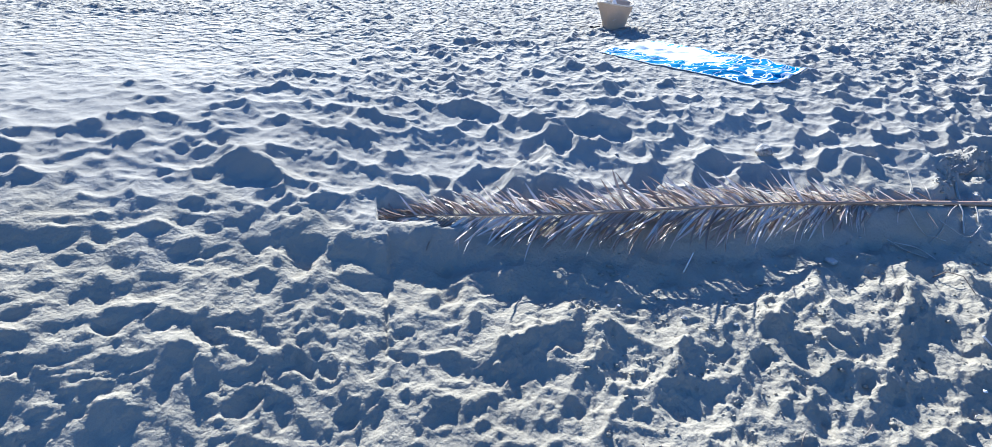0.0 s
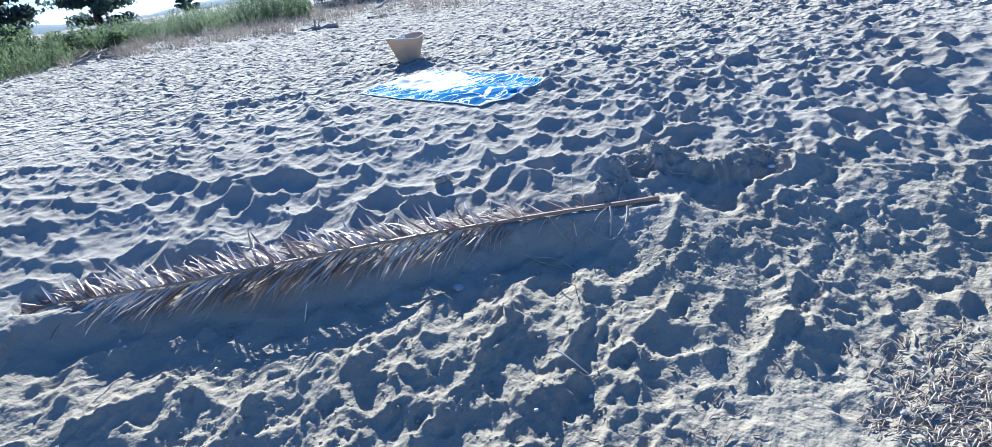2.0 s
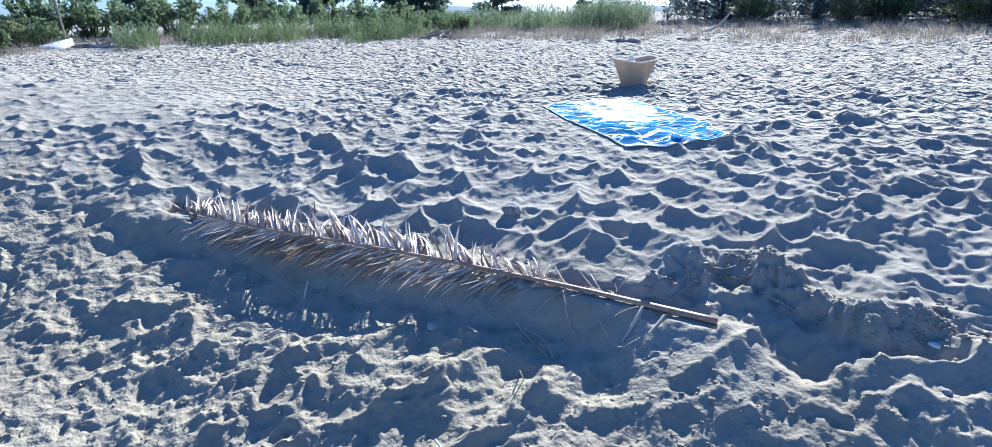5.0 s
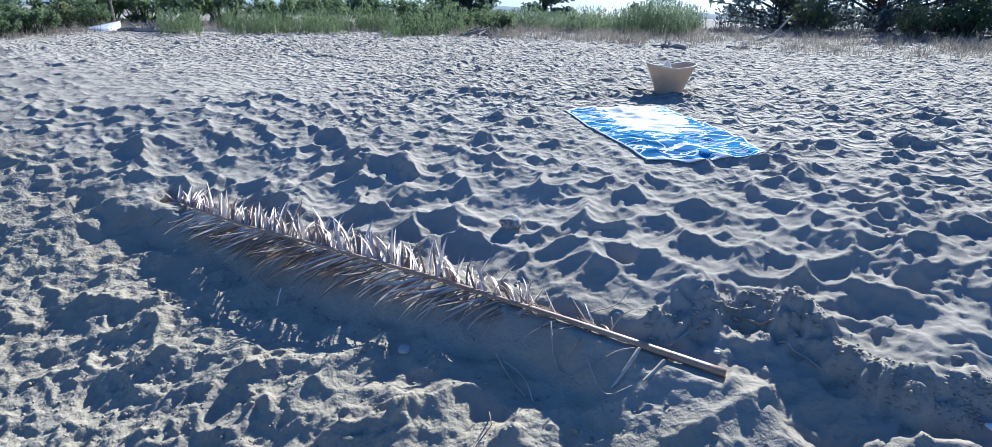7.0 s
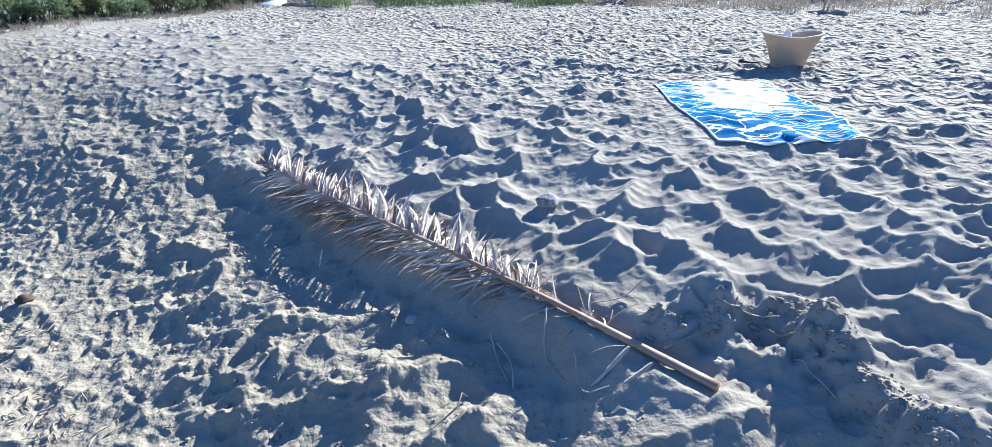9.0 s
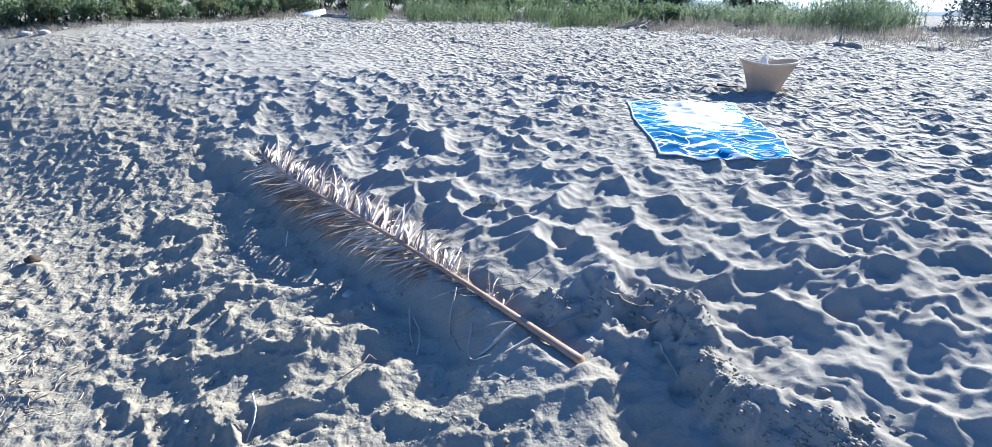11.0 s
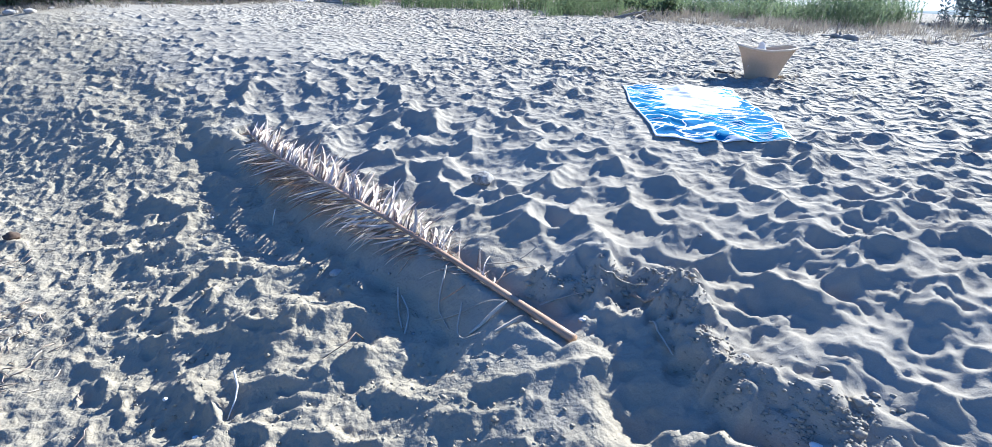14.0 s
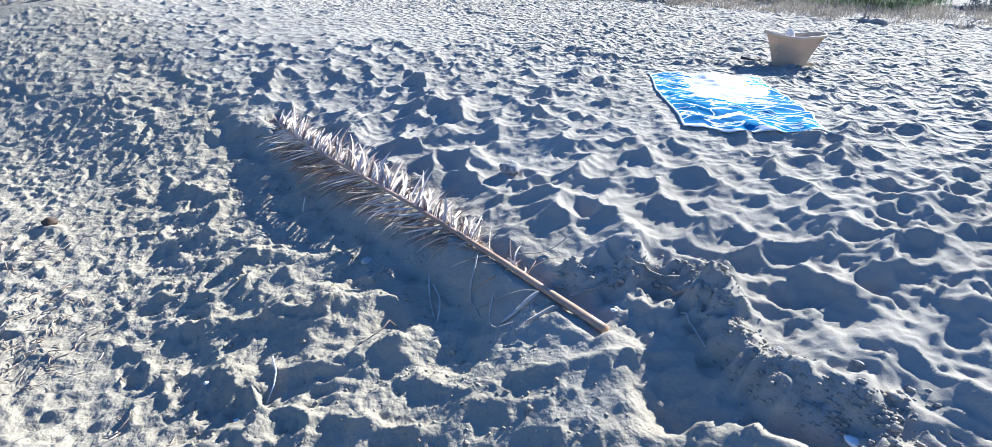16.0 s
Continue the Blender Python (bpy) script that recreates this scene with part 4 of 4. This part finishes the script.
def put(ob, bearing, far, turn=0, size=1.0, sink=0.0):
    x, y = spot(bearing, far)
    ob.matrix_basis = pose(x, y, ground_z(x, y) - sink, 0, 0, turn) @ Matrix.Diagonal((size, size, size, 1))
    return ob


def again(ob, bearing, far, turn, size):
    x, y = spot(bearing, far)
    c = copy_thing(ob, pose(x, y, ground_z(x, y), 0, 0, turn))
    c.scale = (size, size, size)
    return c


# pines behind the dunes
pines = [tree("pine_tree", 2.7, 2.0, 60 + k, PINE, "dark wind-shaped pine behind the dune grass", "pine tree", 3000, .05, .062, 2, .12) for k in range(3)]
r = random.Random(3)
bearings = [-0.5, -2.5, -5.5, -8, -11, -14, -17, -20, -23, -26, -29, -32, -35, -38, -41, -44, -47, -50, -54, -58]
for k, b in enumerate(bearings):
    far = 19 + r.uniform(-1.5, 4)
    if k < 3:
        put(pines[k], b, far, r.uniform(0, 360))
    else:
        again(pines[k % 3], b, far, r.uniform(0, 360), r.uniform(.85, 1.15))
for k, b in enumerate([0.5, -7, -15, -22, -30, -38, -46, -55]):
    again(pines[(k + 1) % 3], b, 26 + r.uniform(-2, 4), r.uniform(0, 360), r.uniform(1.0, 1.35))

# dark broad-leaved trees to the west
oaks = [tree("broadleaf_tree", 3.4, 1.35, 80 + k, BROAD, "dark green broad-leaved tree beyond the shrubs", "tree", 5200, .05, .11, 2, .30) for k in range(2)]
put(oaks[0], 20.3, 27, 20, .78)
put(oaks[1], 26.9, 26, 80)
for b, far, s in ((33, 27, 1.0), (40, 24, .9), (46, 25, 1.1), (53, 26, .8), (68, 26, .5), (75, 34, .4), (89, 40, .4)):
    again(oaks[int(b) % 2], b, far, b * 31, s)
round_tree = tree("broadleaf_tree", 1.5, 1.0, 91, BROAD, "small round tree standing above the reeds", "tree", 2600, .15, .1)
put(round_tree, 14.5, 60, 0)

# shrubs
shrubs = [bush("shrub", .95, .8, 100 + k, SHRUB, "green leafy shrub at the edge of the sand", "shrub") for k in range(3)]
pale = [bush("shrub", 1.0, .7, 110 + k, SHRUB_PALE, "pale yellow-green shrub at the edge of the dunes", "shrub") for k in range(2)]
for k, (b, far) in enumerate(((24, 13.5), (26.5, 13), (30, 14))):
    put(shrubs[k], b, far, b * 13, .5)
for b, far, s in ((34, 14.5, .7), (37, 15, .8), (40, 14.5, .8), (44, 15, .9), (48, 15.5, .9), (52, 15, 1.0), (55, 15, .9), (58, 15.5, 1.0), (61, 15.5, 1.1), (64, 15, 1.0),
                  (67, 14.5, .9), (70, 15, .9), (73, 15.5, .9), (76, 16, .8), (79, 16, .8), (82, 16.5, .8), (85, 17, .7), (88, 17, .7), (91, 17.5, .7), (94, 18, .7),
                  (69, 18, 1.0), (75, 19, 1.0), (81, 19, 1.0), (87, 20, 1.0), (93, 21, 1.0), (29, 12.6, .6), (25.5, 12.6, .4), (27, 12.2, .4), (21.5, 13.6, .36), (19.5, 14, .34), (22.8, 13.2, .4), (17.8, 14.2, .3)):
    again(shrubs[int(b) % 3], b, far, b * 17, s * (0.55 if b > 62 else 0.85))
for k in range(17):
    b = 61.5 + 1.9 * k
    again(pale[k % 2] if k % 3 == 1 else shrubs[k % 3], b, float(np.interp(b, [60, 66, 70, 75, 80, 95], [12.9, 12.3, 11.3, 11.0, 11.1, 11.8])) + r.uniform(0, .9), k * 53, r.uniform(.34, .6))
put(pale[0], -20, 15.5, 0)
put(pale[1], -36.5, 14, 0)
for b, far, s in ((-18.5, 15.8, .8), (-22, 15.5, .7), (-35, 14.3, .8), (-38.5, 14, .7), (-11, 16, .6), (-45, 14, .7), (-51, 13, .8), (-28, 16, .6)):
    again(pale[int(far) % 2], b, far, b * 23, s)


for k in range(6):
    b = -4 - 9.5 * k + r.uniform(-.6, .6)
    again(shrubs[k % 3] if k % 4 else pale[k % 2], b, 17.2 + r.uniform(-.6, 1.2), k * 77, r.uniform(.5, .85))


def reed_bed(name, stems, mat, seed, label, category, leaves=5, wide=.016):
    """Upright stems with narrow leaves: rows of x, y, height."""
    rr = random.Random(seed)
    v, f = [], []
    for x, y, h in stems:
        z = ground_z(x, y)
        lean = Vector((rr.uniform(-.16, .16), rr.uniform(-.16, .16), 1)) * h
        p0 = Vector((x, y, z - .03))
        n = len(v)
        a = rr.uniform(0, 6.28)
        sd = Vector((math.cos(a), math.sin(a), 0)) * .007
        v += [p0 - sd, p0 + sd, p0 + lean]
        f.append((n, n + 1, n + 2))
        for k in range(leaves):
            s = .15 + .85 * (k + rr.random()) / leaves
            a = rr.uniform(0, 6.28)
            out = Vector((math.cos(a), math.sin(a), 0))
            q = p0 + lean * min(s, .97)
            ln = h * rr.uniform(.16, .30)
            side = Vector((-out.y, out.x, 0)) * wide
            n = len(v)
            v += [q, q + out * ln * .45 + Vector((0, 0, ln * .55)) - side, q + out * ln * .8 + Vector((0, 0, ln * .6)), q + out * ln * .45 + Vector((0, 0, ln * .55)) + side]
            f.append((n, n + 1, n + 2, n + 3))
    return tagged(new(name, mesh(name, v, f, mat, False)), label, category, kind="stuff")


rr = random.Random(9)
canes = []
for _ in range(1700):
    b = rr.uniform(3.5, 23)
    far = rr.uniform(13.5, 16.5)
    h = .34 - .008 * max(0, b - 9) + .05 * math.sin(b * 1.1) + .24 * max(0, 1 - abs(b - 6) / 5) + rr.uniform(-.14, .16)
    canes.append((*spot(b, far), h))
reed_bed("reeds", canes, REED, 1, "green reeds growing along the dune edge", "reeds", 8, .012)
tall = []
for _ in range(1900):
    b = rr.uniform(32, 57)
    far = rr.uniform(11.4, 13.4)
    if noise.noise((b * .35, far * .8, 7)) > -.15:
        tall.append((*spot(b, far), rr.uniform(.16, .38) + .2 * rr.random() ** 4))
for _ in range(420):
    b = rr.uniform(20, 27.9)
    tall.append((*spot(b, 13.2 - .3 * (b - 20) + rr.uniform(-.9, .9)), rr.uniform(.08, .24)))
reed_bed("tall_grass", tall, SHRUB, 2, "green tall grass at the edge of the sand", "grass", 6, .01)


def tufts(name, places, mat, seed, label):
    """Tufts of thin bent blades: rows of x, y, length."""
    q = random.Random(seed)
    v, f = [], []
    for x, y, h in places:
        z = ground_z(x, y) - .02
        for _ in range(11):
            a, out, k = q.uniform(0, 6.28), q.uniform(.3, 1.3), h * q.uniform(.6, 1.2)
            way = Vector((math.cos(a), math.sin(a), 0))
            side = Vector((-way.y, way.x, 0)) * .004
            p = Vector((x, y, z)) + way * q.uniform(0, .10) + side * q.uniform(-16, 16)
            mid = p + way * out * k * .4 + Vector((0, 0, k * .65))
            n = len(v)
            v += [p - side, p + side, mid + side * .7, mid - side * .7, p + way * out * k + Vector((0, 0, k * q.uniform(.75, 1.0)))]
            f += [(n, n + 1, n + 2, n + 3), (n + 3, n + 2, n + 4)]
    return tagged(new(name, mesh(name, v, f, mat, False)), label, "grass", kind="stuff")


scrub = []
for _ in range(2600):
    scrub.append((*spot(rr.uniform(-62, 3.5), 17 + 12 * rr.random() ** 1.6), rr.uniform(.15, .6)))
reed_bed("undergrowth", scrub, PINE, 5, "dark undergrowth between the pines", "undergrowth", 6, .03)
dry = []
for _ in range(5200):
    b = rr.uniform(-60, 30)
    far = rr.uniform(10.4, 16.5) if b < 6 else rr.uniform(11.0, 14)
    if noise.noise((b * .5, far * 1.1, 4)) > -0.08 and rr.random() < .15 + .85 * min(1, (far - 10.2) / 3.5):
        dry.append((*spot(b, far), rr.uniform(.06, .15) + .14 * rr.random() ** 3))
for _ in range(1100):
    dry.append((*spot(rr.uniform(28, 96), rr.uniform(12.2, 15.5)), rr.uniform(.06, .2)))
for _ in range(420):
    b = rr.uniform(60, 95)
    dry.append((*spot(b, float(np.interp(b, [60, 66, 70, 75, 80, 95], [12.0, 11.4, 10.4, 10.1, 10.2, 10.9])) + rr.uniform(0, 1.4)), rr.uniform(.05, .15)))
tufts("dry_grass", dry, GRASS_DRY, 3, "dry straw-coloured grass on the low dunes")


# ---- what lies along the dunes ----
def upturned_boat():
    x, y = -10.1, 4.08
    n, v, f = 18, [], []
    for i in range(n + 1):
        s = i / n
        w = .33 * (math.sin(math.pi * (.12 + .80 * s)) ** .6)
        for k in range(11):
            a = math.pi * k / 10
            v.append(((s - .5) * .66, 2.0 * w * math.cos(a), (.06 + .13 * s) * math.sin(a) - .03))
    for i in range(n):
        for k in range(10):
            a = i * 11 + k
            f.append((a, a + 1, a + 12, a + 11))
    f += [tuple(range(11))[::-1], tuple(range(n * 11, n * 11 + 11))]
    ob = tagged(new("upturned_boat"), "small white upturned boat at the edge of the dunes", "boat")
    part("hull", mesh("hull", v, f, HULL), ob)
    part("keel", mesh("keel", *tube([(-.30, 0, .034), (0, 0, .094), (.31, 0, .152)], [.008, .010, .008], 6), HULL), ob)
    ob.matrix_basis = pose(x, y, ground_z(x, y), 0, 0, 61) @ Matrix.Diagonal((.78, .84, .88, 1))


upturned_boat()
px, py = -10.6, 4.55
stick(((px, py, -.2), (px - .04, py - .02, .7), (px - .10, py - .05, 1.9)), .025, DRIFT, "wooden_pole", "weathered wooden pole standing beside the boat", "pole")


def driftwood(bearing, far, long, radius, turn, tilt, seed):
    rr = random.Random(seed)
    x, y = spot(bearing, far)
    path = [((s - .5) * long, .06 * long * math.sin(3 * s + seed), tilt * (s - .2) * long + rr.uniform(-.02, .02)) for s in (0, .2, .4, .6, .8, 1)]
    pieces = [tube(path, [radius * k for k in (1, .95, .85, .8, .6, .4)], 8)]
    for k in range(2):
        p = Vector(path[2 + k])
        pieces.append(tube([p, p + Vector((rr.uniform(-.2, .2), rr.uniform(-.1, .1), .15)) * long * .5, p + Vector((rr.uniform(-.3, .3), rr.uniform(-.2, .2), .28)) * long * .7], [radius * .5, radius * .35, radius * .15], 6))
    ob = tagged(new("driftwood", mesh("driftwood", *join(*pieces), DRIFT)), "grey weathered driftwood branch on the sand", "driftwood", "driftwood along the dunes")
    ob.matrix_basis = pose(x, y, ground_z(x, y) + radius * .5, 0, 0, turn)


for args in ((58.6, 12.4, .8, .04, 20, .05, 1), (57.6, 12.5, .6, .03, 70, .3, 2), (56.5, 12.2, .7, .035, 110, .5, 3), (57.2, 12.0, .9, .03, 10, .0, 4),
             (31, 11.4, .6, .025, 40, .25, 5), (30.2, 11.5, .5, .02, 100, .3, 6), (19, 11.5, .7, .025, 160, .1, 7), (2.5, 10.6, .8, .04, 150, .02, 8),
             (-3, 11.0, .5, .03, 20, .0, 9), (-24, 11.6, .8, .025, 5, .0, 10), (-38, 11.2, 1.0, .03, 175, .0, 11), (-43, 11.0, .8, .025, 165, .0, 12)):
    driftwood(*args)
bx, by = spot(-3.0, 13.2)
stick(((bx - .25, by, -.05), (bx - .05, by, .03), (bx + .1, by, .12), (bx + .32, by, .42)), .03, STRIP, "bare_branch", "bare bleached branch rising from the dune grass", "branch")
for k, (b, far, s) in enumerate(((81.8, 10.3, .075), (80.5, 10.1, .07), (79.2, 10.4, .035), (83.5, 10.5, .05))):
    x, y = spot(b, far)
    pebble(x, y, s, ROCK, "rock", "pale rock on the sand below the shrubs", "rock", .6, 70 + k, "rocks on the sand")


def far_hill():
    v, f = [], []
    for i in range(61):
        b = radians(4 + i * 1.5)
        h = 5 + 9 * (0.5 + noise.noise((i * .13, 2, 5))) + 5 * noise.noise((i * .5, 1, 1))
        for rr_, z in ((700, -8), (760, h * .6), (820, h), (900, -8)):
            v.append((-rr_ * math.sin(b), rr_ * math.cos(b), z))
    for i in range(60):
        for k in range(3):
            a = 4 * i + k
            f.append((a, a + 4, a + 5, a + 1))
    tagged(new("backdrop_hill", mesh("backdrop_hill", v, f, HILL)), "low blue hills far behind the trees", "hills", kind="structure")


far_hill()
